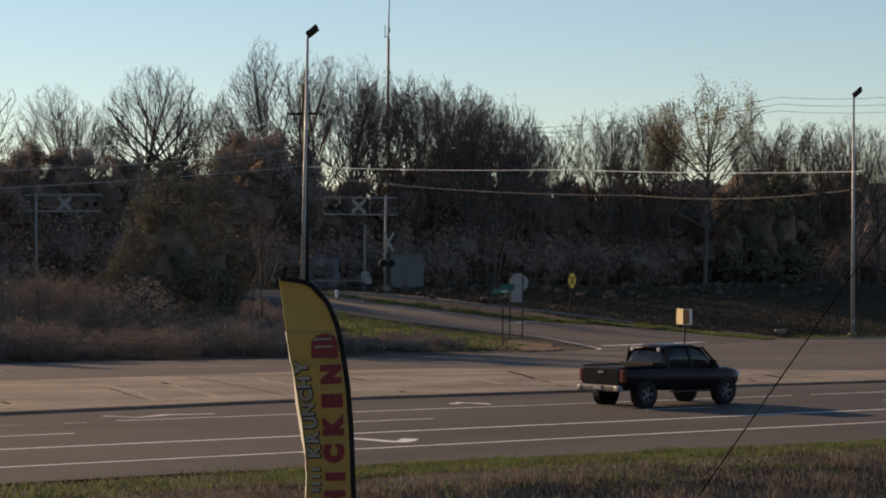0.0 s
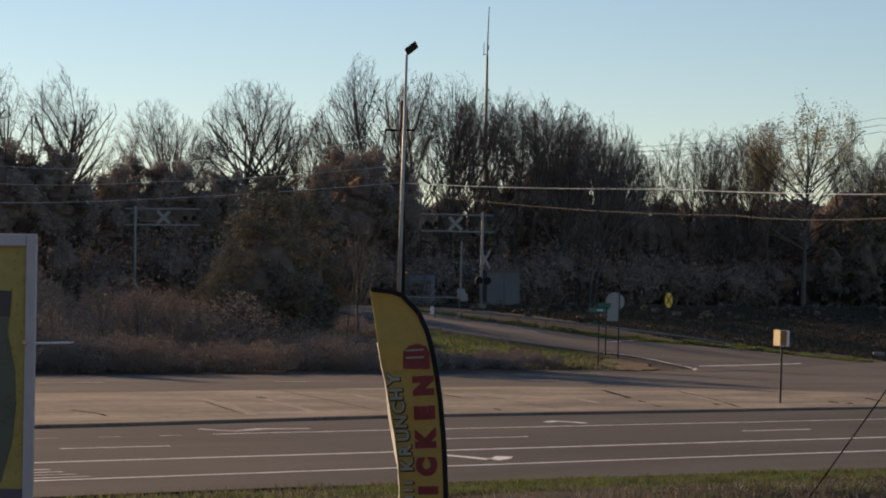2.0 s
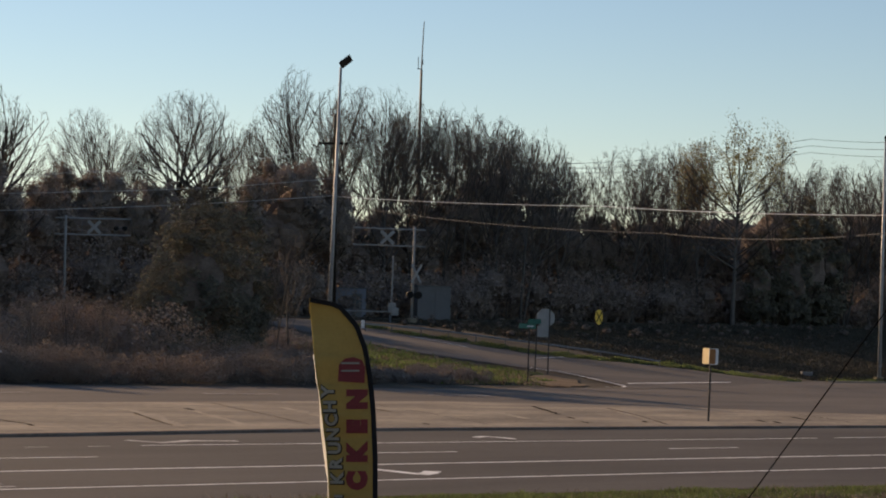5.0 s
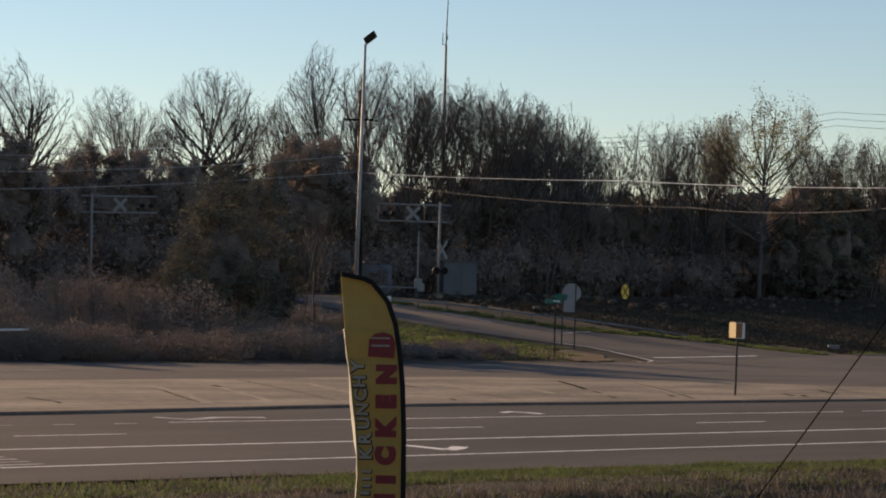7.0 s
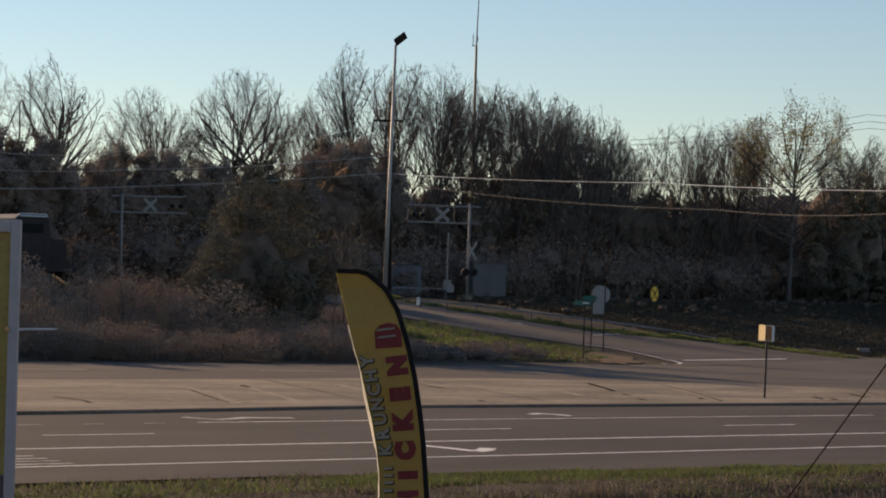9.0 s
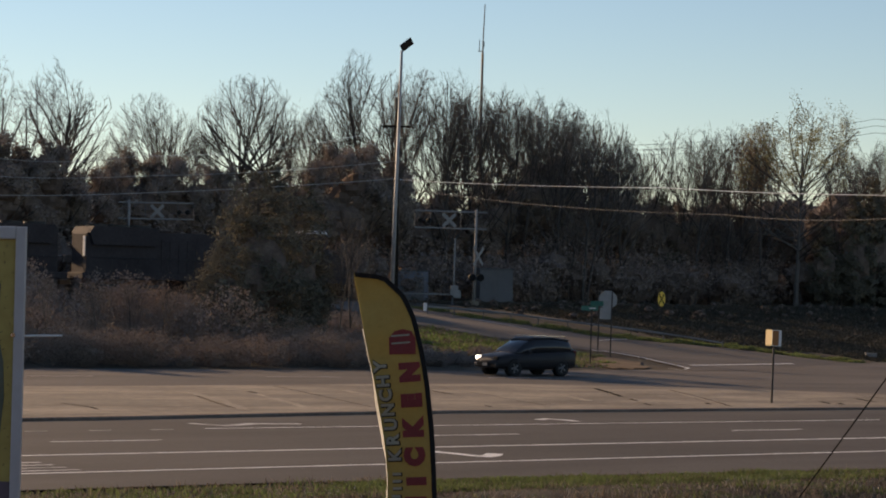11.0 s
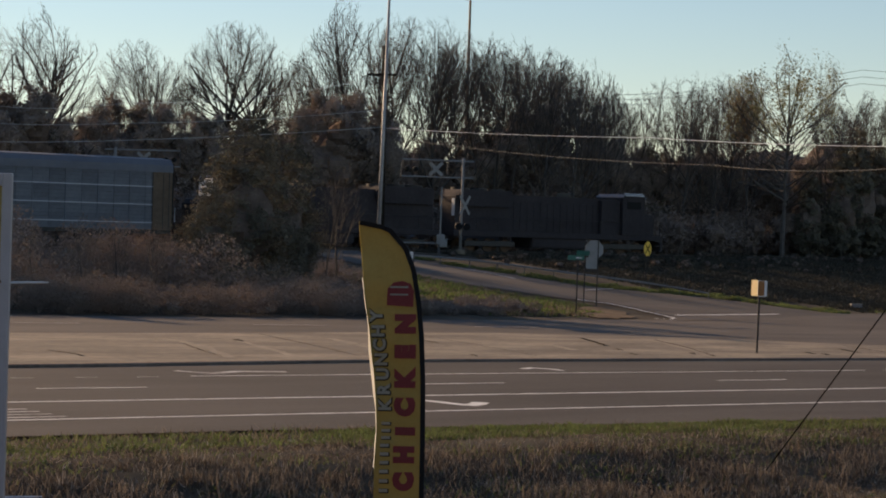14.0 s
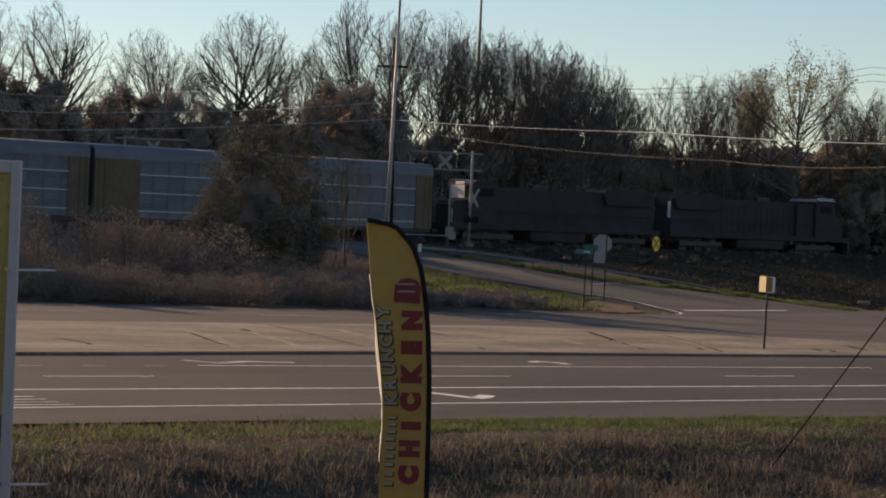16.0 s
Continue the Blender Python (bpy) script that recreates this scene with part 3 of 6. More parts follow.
def bare_tree(seed, label, dense=0.0, leaves=0, leaf_mat=None, leaf_top=0.0, leaf_size=0.085, **kw):
    trunk, limb, twig = grow(seed, **kw)
    rng = np.random.default_rng(seed + 50)
    ob = thing("tree", pose(0, 0, -100), label, "tree", "trees along the railway")
    part("trunk", quads("trunk", prisms(trunk, 7), BARK), BARK, ob)
    bars = prisms(limb, 3)
    part("crown", quads("crown", np.concatenate([bars, slivers(twig, rng)]), TWIG, second=BARK, first=len(bars) // 4), TWIG, ob)
    if leaves:
        tips = twig[:, 3:6]
        pick = tips[tips[:, 2] > tips[:, 2].max() * leaf_top]
        if dense:
            pick = pick[rng.random(len(pick)) < 1.15 - pick[:, 2] / pick[:, 2].max()]
        hubs = pick[rng.integers(0, len(pick), max(1, leaves // (20 if dense else 5)))]
        c = hubs[rng.integers(0, len(hubs), leaves)] + rng.normal(scale=0.26, size=(leaves, 3))
        if dense:
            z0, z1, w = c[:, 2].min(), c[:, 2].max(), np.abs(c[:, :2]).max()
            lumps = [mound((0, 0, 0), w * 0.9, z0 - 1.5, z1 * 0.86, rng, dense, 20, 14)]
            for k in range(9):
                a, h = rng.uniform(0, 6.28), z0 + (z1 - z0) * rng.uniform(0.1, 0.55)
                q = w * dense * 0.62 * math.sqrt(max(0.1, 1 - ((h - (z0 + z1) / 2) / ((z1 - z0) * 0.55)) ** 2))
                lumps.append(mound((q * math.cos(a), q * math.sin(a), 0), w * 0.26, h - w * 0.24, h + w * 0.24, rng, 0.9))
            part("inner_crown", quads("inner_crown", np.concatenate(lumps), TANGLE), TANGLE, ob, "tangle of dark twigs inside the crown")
        part("foliage", quads("foliage", leaf_quads(c, leaf_size, rng, c - np.array([[0, 0, c[:, 2].mean()]])), leaf_mat), leaf_mat, ob, "withered leaves in loose clusters")
    return ob


def evergreen(seed, label, height, width, mat, count, name="cedar_tree", blunt=1.0, base=0.03, leaf=0.10):
    """A dense dark tree: trunk, boughs and many small sprays with gaps between them; blunt: 1 pointed, 3 rounded."""
    rng = np.random.default_rng(seed)
    ob = thing(name, pose(0, 0, -100), label, "tree", "trees along the railway")
    trunk = [(0, 0, -0.3, 0.1, 0, height * 0.5, 0.16, 0.1), (0.1, 0, height * 0.5, 0, 0, height * 0.95, 0.1, 0.02)]
    boughs, cents = [], []
    n_b = 170
    for i in range(n_b):
        f = base + (0.97 - base) * rng.random() ** 1.15
        w = rng.uniform(0, 2 * math.pi)
        r = width / 2 * (1 - f ** blunt) ** 0.75 * (0.72 + 0.28 * min(1, f * 5)) * rng.uniform(0.6, 1.08) * (0.85 + 0.25 * math.sin(3 * w + seed) * math.sin(6 * f + seed))
        r = max(r, 0.3)
        p = np.array([0, 0, f * height])
        q = p + np.array([math.cos(w) * r, math.sin(w) * r, r * 0.25 + rng.normal() * 0.3])
        q[2] = min(q[2], height)
        boughs.append((*p, *q, 0.035, 0.01))
        n = max(8, int(count / n_b * r / (width * 0.3)))
        g = rng.uniform(0.3, 1.0, size=(n, 1)) ** 0.6
        cents.append(p + (q - p) * g + rng.normal(scale=0.10 + 0.12 * r / 2, size=(n, 3)) * np.array([1, 1, 0.8]))
    c = np.concatenate(cents)
    part("trunk", quads("trunk", prisms(trunk, 6), BARK), BARK, ob)
    part("bough", quads("bough", prisms(boughs, 3), TWIG), TWIG, ob)
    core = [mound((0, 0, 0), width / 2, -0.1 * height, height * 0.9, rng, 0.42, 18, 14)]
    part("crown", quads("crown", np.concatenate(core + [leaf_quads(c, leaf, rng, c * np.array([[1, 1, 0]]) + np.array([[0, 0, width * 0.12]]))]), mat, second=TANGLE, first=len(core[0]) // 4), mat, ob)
    return ob


def plant(model, x, depth, size=1.0, turn=0.0, tilt=0.0):
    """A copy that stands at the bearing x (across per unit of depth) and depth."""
    X, Y = x * depth, depth
    u, v = uv_of(X, Y)
    ob = copy_thing(model, Matrix())
    ob.matrix_basis = pose(X, Y, ground_z(u, v), tilt, 0, turn) @ Matrix.Scale(size, 4)
    return ob


def bearing(bx):
    return (bx - 784) / 3950.0


def build_trees():
    rng = random.Random(11)
    label = "bare grey-brown deciduous tree behind the railway"
    woods = [bare_tree(1, label, height=20, fork=0.30, wide=0.27, limbs=21, spread=48, r0=0.19, straight=0.15),
             bare_tree(2, label, height=20, fork=0.36, wide=0.29, limbs=22, spread=56, r0=0.18, straight=0.2, stems=2),
             bare_tree(3, label, height=20, fork=0.27, wide=0.23, limbs=20, spread=48, r0=0.17, straight=0.1),
             bare_tree(4, label, height=20, fork=0.33, wide=0.28, limbs=21, spread=54, r0=0.19, straight=0.25, crook=0.06)]
    slim = [bare_tree(i, "slender bare tree with ascending twigs", height=20, fork=0.32, wide=0.15, limbs=16, subs=7, spread=32, r0=0.14, straight=0.1, lift=0.06) for i in (5, 6)]
    vase = bare_tree(7, "tall pale bare tree with an open crown", height=20, fork=0.36, wide=0.235, limbs=32, subs=9, twigs=6, spread=54, r0=0.17, thick=0.85, straight=0.25, lump=0.06, crook=0.03)
    fan = bare_tree(9, "broad bare tree with a rounded fan of branches", height=17.4, fork=0.53, wide=0.25, limbs=56, subs=9, twigs=6, tips_each=4, thick=0.92, spread=80, straight=0.9, low=0.14, r0=0.24, lump=0.02, lift=0.035, crook=0.035, stems=2)
    dome = bare_tree(10, "bare tree with a dense rounded crown of twigs", height=17.4, fork=0.45, wide=0.25, limbs=52, subs=9, twigs=7, spread=76, straight=0.7, low=0.2, r0=0.2, thick=0.75, lump=0.02, lift=0.04)
    leafy = bare_tree(14, "bare tree with a few pale withered leaves at its top", leaves=9000, leaf_mat=PALELEAF, leaf_top=0.55, leaf_size=0.07, height=18, fork=0.38, wide=0.28, limbs=50, subs=9, twigs=6, tips_each=5, spread=76, straight=0.45, low=0.4, r0=0.22, thick=0.8, lump=0.05)
    russet = bare_tree(15, "half-bare tree with russet withered leaves", leaves=3600, leaf_mat=RUSSET, leaf_top=0.5, height=18, fork=0.36, wide=0.17, limbs=14, spread=36, r0=0.18, straight=0.4)
    oak = bare_tree(17, "oak holding dark brown withered leaves", dense=0.48, leaves=17000, leaf_mat=OAKLEAF, leaf_size=0.125, height=14, fork=0.2, wide=0.29, limbs=20, subs=8, twigs=6, tips_each=4, spread=66, straight=0.3, low=0.5, r0=0.2, lump=0.13)
    gnarled = [bare_tree(i, "tall dark bare tree with crooked limbs", height=19, fork=0.34, wide=0.19, limbs=24, subs=10, twigs=7, tips_each=5, spread=58, r0=0.28, thick=1.1, straight=0.15, lump=0.12, crook=0.085) for i in (21, 24)]
    cedars = [evergreen(i, "dark cedar tree with dense sprays", 10, 5.2, CEDAR, 9000, blunt=1.6, leaf=0.15) for i in (2, 5)]
    broad = [evergreen(i, "broad dark shrubby tree beside the highway", 9, 6.6, CEDAR, 15000, name="shrub_tree", blunt=3.0, leaf=0.085) for i in (8, 12)]

    def top_of(y, d):
        return 4.15 + (488 - y) * d / 3950 - 2.45

    # single trees: bearing, depth, height angle of the crown's top
    plant(fan, bearing(386), 178, top_of(130, 178) / 17.4, 40)
    plant(dome, bearing(216), 183, top_of(166, 183) / 17.4, 130)
    plant(leafy, bearing(1362), 200, top_of(136, 200) / 18, 120)
    plant(russet, bearing(1300), 204, top_of(200, 204) / 18, 60)
    plant(vase, bearing(600), 192, top_of(82, 192) / 20, 15)
    plant(vase, bearing(712), 196, top_of(110, 196) / 20, 140)
    plant(gnarled[0], bearing(38), 168, top_of(124, 168) / 19, 15)
    plant(gnarled[1], bearing(84), 165, top_of(164, 165) / 19, 200)
    plant(gnarled[0], bearing(-50), 160, 0.86, 100)
    plant(gnarled[1], bearing(-120), 158, 0.9, 30)
    # the tree line: bearing, and height angle of the crown's top
    line = [(135, 262), (160, 235), (262, 215), (300, 228), (462, 205), (492, 196), (520, 188), (548, 182), (655, 128), (680, 130), (742, 140), (768, 146), (795, 146), (822, 152), (848, 150),
            (872, 146), (898, 158), (922, 168), (946, 165), (968, 172), (992, 188), (1014, 200), (1034, 212), (1060, 232), (1088, 240), (1150, 230), (1178, 220), (1205, 224), (1232, 218), (1262, 212), (1288, 214), (1440, 225),
            (1466, 232), (1490, 240), (1516, 244), (1545, 236), (1572, 246), (1600, 240), (1635, 235), (1670, 240), (1710, 235), (1750, 225)]
    for i, (bx, y) in enumerate(line):
        d = rng.uniform(188, 202) + 20 * smooth(900, 1600, bx)
        m = slim[i % 2] if i % 4 == 3 else woods[(i * 3 + i // 4) % 4]
        if bx < 560 or 1050 < bx < 1100:
            m = slim[i % 2] if i % 2 else woods[2]
        plant(m, bearing(bx + rng.uniform(-5, 5)), d, top_of(y - 12 * (bx < 740 or bx > 1100), d) / 20, rng.uniform(0, 360))
        if bx > 720 or i % 2 == 0:
            d2 = d + rng.uniform(10, 18)
            plant(woods[(i + 1) % 4], bearing(bx + rng.uniform(4, 22)), d2, (top_of(y, d2) - rng.uniform(1, 3)) / 20, rng.uniform(0, 360))
    # trees that keep their dark leaves, lower down
    for bx, d, s in ((178, 173, 0.82), (222, 174, 0.88), (268, 175, 0.84), (520, 181, 0.86), (566, 182, 0.99), (605, 184, 0.98), (640, 184, 0.80), (862, 196, 0.92), (905, 197, 1.02), (950, 198, 1.0), (992, 199, 0.90), (18, 160, 0.84), (-25, 158, 0.9), (62, 163, 0.70), (-70, 156, 0.9), (1540, 224, 0.88), (1590, 226, 0.92), (1225, 210, 0.76), (1310, 214, 0.74), (1186, 208, 0.74), (1430, 216, 0.74), (1480, 219, 0.8), (1350, 214, 0.76), (1268, 212, 0.76), (690, 190, 0.70), (745, 191, 0.72), (800, 192, 0.76), (1036, 203, 0.80), (1072, 205, 0.76), (1100, 206, 0.72), (1150, 207, 0.74), (450, 180, 0.74), (120, 168, 0.74), (330, 176, 0.80), (392, 178, 0.76)):
        plant(oak, bearing(bx), d, s, rng.uniform(0, 360))
    for bx, d, s in ((1124, 206, 1.0), (1108, 208, 0.8), (640, 188, 0.9), (1496, 207, 1.22), (1466, 205, 1.05), (1528, 209, 1.12), (1412, 204, 0.86), (438, 176, 1.04), (420, 178, 0.9), (500, 178, 0.94)):
        plant(cedars[rng.randrange(2)], bearing(bx), d, s, rng.uniform(0, 360))
    # shrubby trees between the highway and the railway
    for k, bx, d, s in ((0, 408, 111, 0.96), (1, 470, 115, 0.88), (1, 350, 108, 0.60), (0, 502, 116, 0.56)):
        plant(broad[k], bearing(bx), d, s, rng.uniform(0, 360))
    small = bare_tree(31, "small bare pale-barked tree among the brush", height=8, fork=0.15, wide=0.24, limbs=12, subs=5, twigs=4, tips_each=3, spread=26, r0=0.07, thick=0.6, straight=0.2)
    for bx, d, s in ((578, 121, 0.88), (556, 119, 0.70), (130, 98, 0.42), (190, 100, 0.4), (250, 102, 0.42), (40, 96, 0.45), (1245, 200, 1.0), (960, 190, 1.0)):
        plant(small, bearing(bx), d, s, rng.uniform(0, 360))
    # unseen oaks added outside the view on the left, tall and dense, to shade the brush
    for i in range(15):
        u, v = -46 + i * 6.5, rng.uniform(141, 150)
        x, y = xy(u, v)
        plant(oak, x / y, y, rng.uniform(1.35, 1.45), rng.uniform(0, 360))
    for m in woods + slim + gnarled + cedars + broad + [vase, fan, dome, leafy, russet, oak, small]:
        for o in list(m.children_recursive) + [m]:
            bpy.data.objects.remove(o)


def thicket(name, label, spans, per, mat, seed, leaf=0.1, stem=0.015, girth=1.0, stems_each=10, core=0.5):
    """Overlapping shrubs within (u0, u1, v0, v1, height, count): arching stems and small dead leaves; per: leaves on each."""
    rng = np.random.default_rng(seed)
    stems, cents, faces, cores = [], [], [], []
    for u0, u1, v0, v1, h, n in spans:
        for i in range(n):
            u, v = rng.uniform(u0, u1), rng.uniform(v0, v1)
            p = np.array(at(u, v, -0.1))
            hh = h * rng.uniform(0.5, 1.08) * (0.86 + 0.16 * math.sin(u * 0.5 + seed) + 0.10 * math.sin(u * 1.3 + 2 * seed))
            r = girth * rng.uniform(0.35, 0.6) * hh
            for j in range(stems_each):
                w, k = rng.uniform(0, 6.283), rng.uniform(0.1, 1.0)
                q = p + np.array([math.cos(w) * r * k, math.sin(w) * r * k, hh * (1.02 - 0.55 * k * k) * rng.uniform(0.8, 1.05)])
                m = p + (q - p) * 0.5 + np.array([0, 0, 0.10 * hh])
                stems.append((*p, *m, stem, stem * 0.7))
                stems.append((*m, *q, stem * 0.7, stem * 0.3))
            g = rng.normal(size=(per, 3))
            g /= np.linalg.norm(g, axis=1)[:, None]
            g *= rng.uniform(0.25, 1.0, size=(per, 1)) ** 0.5 * (1 + 0.18 * np.sin(5 * g[:, 0:1] + i) * np.sin(6 * g[:, 2:3] + 2 * i))
            cents.append(p + np.stack([g[:, 0] * r, g[:, 1] * r, hh * (0.48 + 0.50 * g[:, 2])], axis=1))
            faces.append(g)
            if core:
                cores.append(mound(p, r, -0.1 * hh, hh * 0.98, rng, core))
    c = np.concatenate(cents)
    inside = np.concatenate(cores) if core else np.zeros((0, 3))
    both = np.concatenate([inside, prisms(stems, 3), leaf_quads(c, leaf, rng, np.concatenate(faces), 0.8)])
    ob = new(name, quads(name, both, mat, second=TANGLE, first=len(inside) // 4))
    tagged(ob, label, "brush", kind="stuff")


def build_brush():
    thicket("roadside_brush", "dense brown winter brush along the highway", [(6, 63, 80.2, 84.5, 1.9, 200), (8, 62, 85, 90, 2.6, 120), (8, 62, 90, 100, 3.2, 110)], 1000, BRUSH, 4, leaf=0.042, stem=0.006, girth=1.5, stems_each=12, core=0)
    thicket("roadside_shrubs", "dark leafless shrubs in the roadside brush", [(10, 62, 86, 102, 3.3, 46), (40, 66, 92, 108, 3.6, 26)], 1500, THICKET, 5, leaf=0.065, stem=0.012, girth=1.2, stems_each=20, core=0)
    thicket("corner_brush", "low dark brush on the street corner", [(63.2, 70.6, 82.0, 86, 1.0, 70), (70, 74.3, 83.4, 87.6, 0.95, 40), (61.5, 69.5, 87, 95, 1.3, 80), (68, 74.6, 96, 106, 1.5, 60)], 420, THICKET, 14, leaf=0.045, stem=0.008, girth=1.3, core=0)
    # spans starting at u = -40, here and below, are unseen, added for shade
    thicket("railway_thicket", "dark brown thicket of saplings behind the railway", [(-40, 56, 138, 146, 6.2, 90), (56, 200, 139.5, 147, 6.2, 210), (60, 215, 147, 156, 8.2, 190)], 520, THICKET, 7, leaf=0.12, stem=0.025, girth=1.05, core=0.34)
    thicket("far_thicket", "dark mass of distant winter woods", [(60, 140, 158, 168, 10.0, 90), (140, 250, 158, 168, 10.6, 130), (60, 140, 172, 184, 11.6, 80), (140, 185, 172, 184, 13.2, 60), (185, 280, 172, 184, 16.5, 130), (-40, 60, 150, 160, 8.0, 80)], 240, THICKET, 8, leaf=0.17, stem=0.025, girth=0.8)
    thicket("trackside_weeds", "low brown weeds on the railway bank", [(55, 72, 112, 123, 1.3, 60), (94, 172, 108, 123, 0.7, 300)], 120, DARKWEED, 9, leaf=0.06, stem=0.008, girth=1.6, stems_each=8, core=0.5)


def blades(name, label, mat, spots, seed, hmin, hmax, width=0.012, patchy=0.0, lean=0.45):
    rng = np.random.default_rng(seed)
    out = []
    for u0, u1, v0, v1, n in spots:
        uu, vv = rng.uniform(u0, u1, n), rng.uniform(v0, v1, n)
        # tufts
        k = rng.integers(0, n, n)
        m = rng.random(n) < 0.6
        uu = np.where(m, uu[k] + rng.normal(scale=0.09, size=n), uu)
        vv = np.where(m, vv[k] + rng.normal(scale=0.09, size=n), vv)
        if patchy:
            f = np.sin(0.8 * uu + 1.4 * np.sin(0.6 * vv + seed)) * np.sin(1.5 * vv + 0.5 * uu + seed) + 0.5 * np.sin(2.9 * uu + seed) * np.sin(3.7 * vv)
            keep = rng.random(n) < np.clip(0.45 + patchy * f, 0.05, 1)
            uu, vv = uu[keep], vv[keep]
            n = len(uu)
        z = np.array([ground_z(a, b) for a, b in zip(uu, vv)]) - 0.03
        p = np.stack([CU * uu - SU * vv, SU * uu + CU * vv, z], axis=1)
        h = rng.uniform(hmin, hmax, size=(n, 1)) * (0.6 + 0.6 * (np.sin(uu * 1.3) * np.sin(vv * 2.1 + uu * 0.4))[:, None] ** 2)
        w = rng.uniform(0, 2 * math.pi, n)
        side = np.stack([np.cos(w), np.sin(w), 0 * w], axis=1) * width
        tip = p + np.concatenate([rng.normal(scale=lean, size=(n, 2)) * h, h], axis=1)
        out.append(np.stack([p - side, p + side, tip], axis=1).reshape(-1, 3))
    ob = new(name, quads(name, np.concatenate(out), mat, 3))
    tagged(ob, label, "grass", kind="stuff")


def build_grass():
    blades("verge_grass", "green grass along the highway edge", GRASS, [(4, 28, 34.0, 36.2, 9000), (26, 33, 34.0, 36.0, 9000), (33, 39, 34.0, 35.6, 8000), (39, 66, 33.6, 35.2, 16000), (60, 90, 33.6, 35.1, 4000)], 1, 0.05, 0.14, 0.016)
    blades("verge_patch_grass", "patches of green grass on the verge slope", GRASS, [(4, 66, 32.0, 34.4, 20000), (4, 60, 27, 32, 14000)], 6, 0.06, 0.18, 0.015, patchy=0.9)
    blades("verge_dry_grass", "dry brown grass on the verge slope", DRYGRASS, [(4, 66, 25, 33.9, 90000), (4, 28, 33.6, 36.5, 9000), (28, 36, 33.6, 36.0, 2500), (36, 66, 33.6, 35.3, 4000)], 2, 0.05, 0.20, 0.012, patchy=0.6)
    blades("verge_short_grass", "short brown winter grass on the verge slope", DRYGRASS, [(4, 66, 24.5, 33.9, 110000)], 15, 0.025, 0.08, 0.016, lean=0.9)
    blades("verge_tall_grass", "tufts of tall withered grass on the verge slope", DRYGRASS, [(4, 66, 27.5, 32.6, 60000)], 41, 0.16, 0.40, 0.011, patchy=0.9, lean=0.32)
    blades("verge_pale_tufts", "clumps of pale bleached grass on the verge", STRAW, [(4, 66, 28, 33.2, 16000)], 47, 0.12, 0.30, 0.010, patchy=1.2, lean=0.4)
    blades("verge_straw", "pale straw tufts lying on the verge", STRAW, [(4, 66, 25, 34.8, 26000)], 12, 0.04, 0.14, 0.014, patchy=0.9, lean=1.3)
    blades("corner_grass", "green grass on the corner of the side road, sunlight in its colour", SUNLITGRASS, [(70, 77.0, 82.3, 84.5, 3600), (71, 79.5, 84.5, 88, 8000), (72, 82, 88, 92, 9000), (74, 80.8, 92, 102, 14000)], 3, 0.10, 0.26, 0.035, patchy=0.45)
    blades("corner_dry_grass", "dry brown grass among the green on the street corner", DRYGRASS, [(70, 77.0, 82.3, 84.5, 3600), (71, 79.5, 84.5, 88, 5600), (72, 82, 88, 92, 4800), (74, 80.8, 92, 102, 6000)], 23, 0.10, 0.30, 0.033, patchy=0.5)
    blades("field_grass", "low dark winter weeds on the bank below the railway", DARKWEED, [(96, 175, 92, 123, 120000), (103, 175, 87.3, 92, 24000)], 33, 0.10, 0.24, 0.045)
    blades("bank_grass", "grass along the side road's far edge", GRASS, [(u + 0.15, u + 1.7, v - 0.3, v + 1.9, 1500) for u, v in SIDE_FAR[2:15]] + [(104, 112, 86.4, 88.0, 900)], 4, 0.1, 0.3, 0.03)


# ---------- street furniture ----------
def street_lamp(x, y, top, lean_deg, head_turn):
    u, v = uv_of(x, y)
    z0 = ground_z(u, v)
    h = top - z0
    ob = thing("street_lamp", pose(x, y, z0, 0, lean_deg, 0), "tall steel street lamp with a flat angled head", "street lamp", "street lamps")
    part("base", Shape().box((0, 0, 0.05), (0.5, 0.5, 0.3), None, 0.03), CONCRETE, ob, "concrete footing")
    part("pole", Shape().tube([(0, 0, 0.1), (0, 0, h * 0.5), (0, 0, h)], [0.125, 0.098, 0.066], 12), STEEL, ob, soft=True)
    part("handhole", Shape().box((0, -0.15, 0.9), (0.12, 0.04, 0.22), None, 0.01), STEEL, ob)
    m = pose(0, 0, h + 0.02, -42, -40, head_turn)
    arm = part("arm", Shape().tube([(0, 0, -0.12), (0.1, 0, 0.08), (0.3, 0, 0.22)], 0.05, 8), DARKSTEEL, ob)
    head = Shape()
    head.box((0.40, 0, 0.1), (0.74, 0.52, 0.09), m, 0.03)
    for i in range(6):
        head.box((0.18 + i * 0.09, 0, 0.17), (0.02, 0.3, 0.05), m)
    part("head", head, DARKSTEEL, ob, "flat black lamp head")
    part("lens", Shape().box((0.40, 0, 0.05), (0.6, 0.42, 0.012), m), DARKSTEEL, ob)
    return ob


def cable(name, pts, sag, r, mat, label):
    s = Shape()
    out = []
    for (a, b) in zip(pts, pts[1:]):
        a, b = Vector(a), Vector(b)
        for i in range(17):
            t = i / 16
            if out and i == 0:
                continue
            out.append(a.lerp(b, t) - Vector((0, 0, 4 * sag * t * (1 - t))))
    s.tube(out, r, 5)
    return solid(name, s, mat, label, "cable")


def ray_point(bx, by, depth):
    """The place at a bearing, a height angle and a depth from the viewpoint."""
    a, b = aim(0, 0.682, 1.4).to_3x3(), Vector(((bx - 784) / 3950, (441 - by) / 3950, -1))
    return EYE + (a @ b) * depth


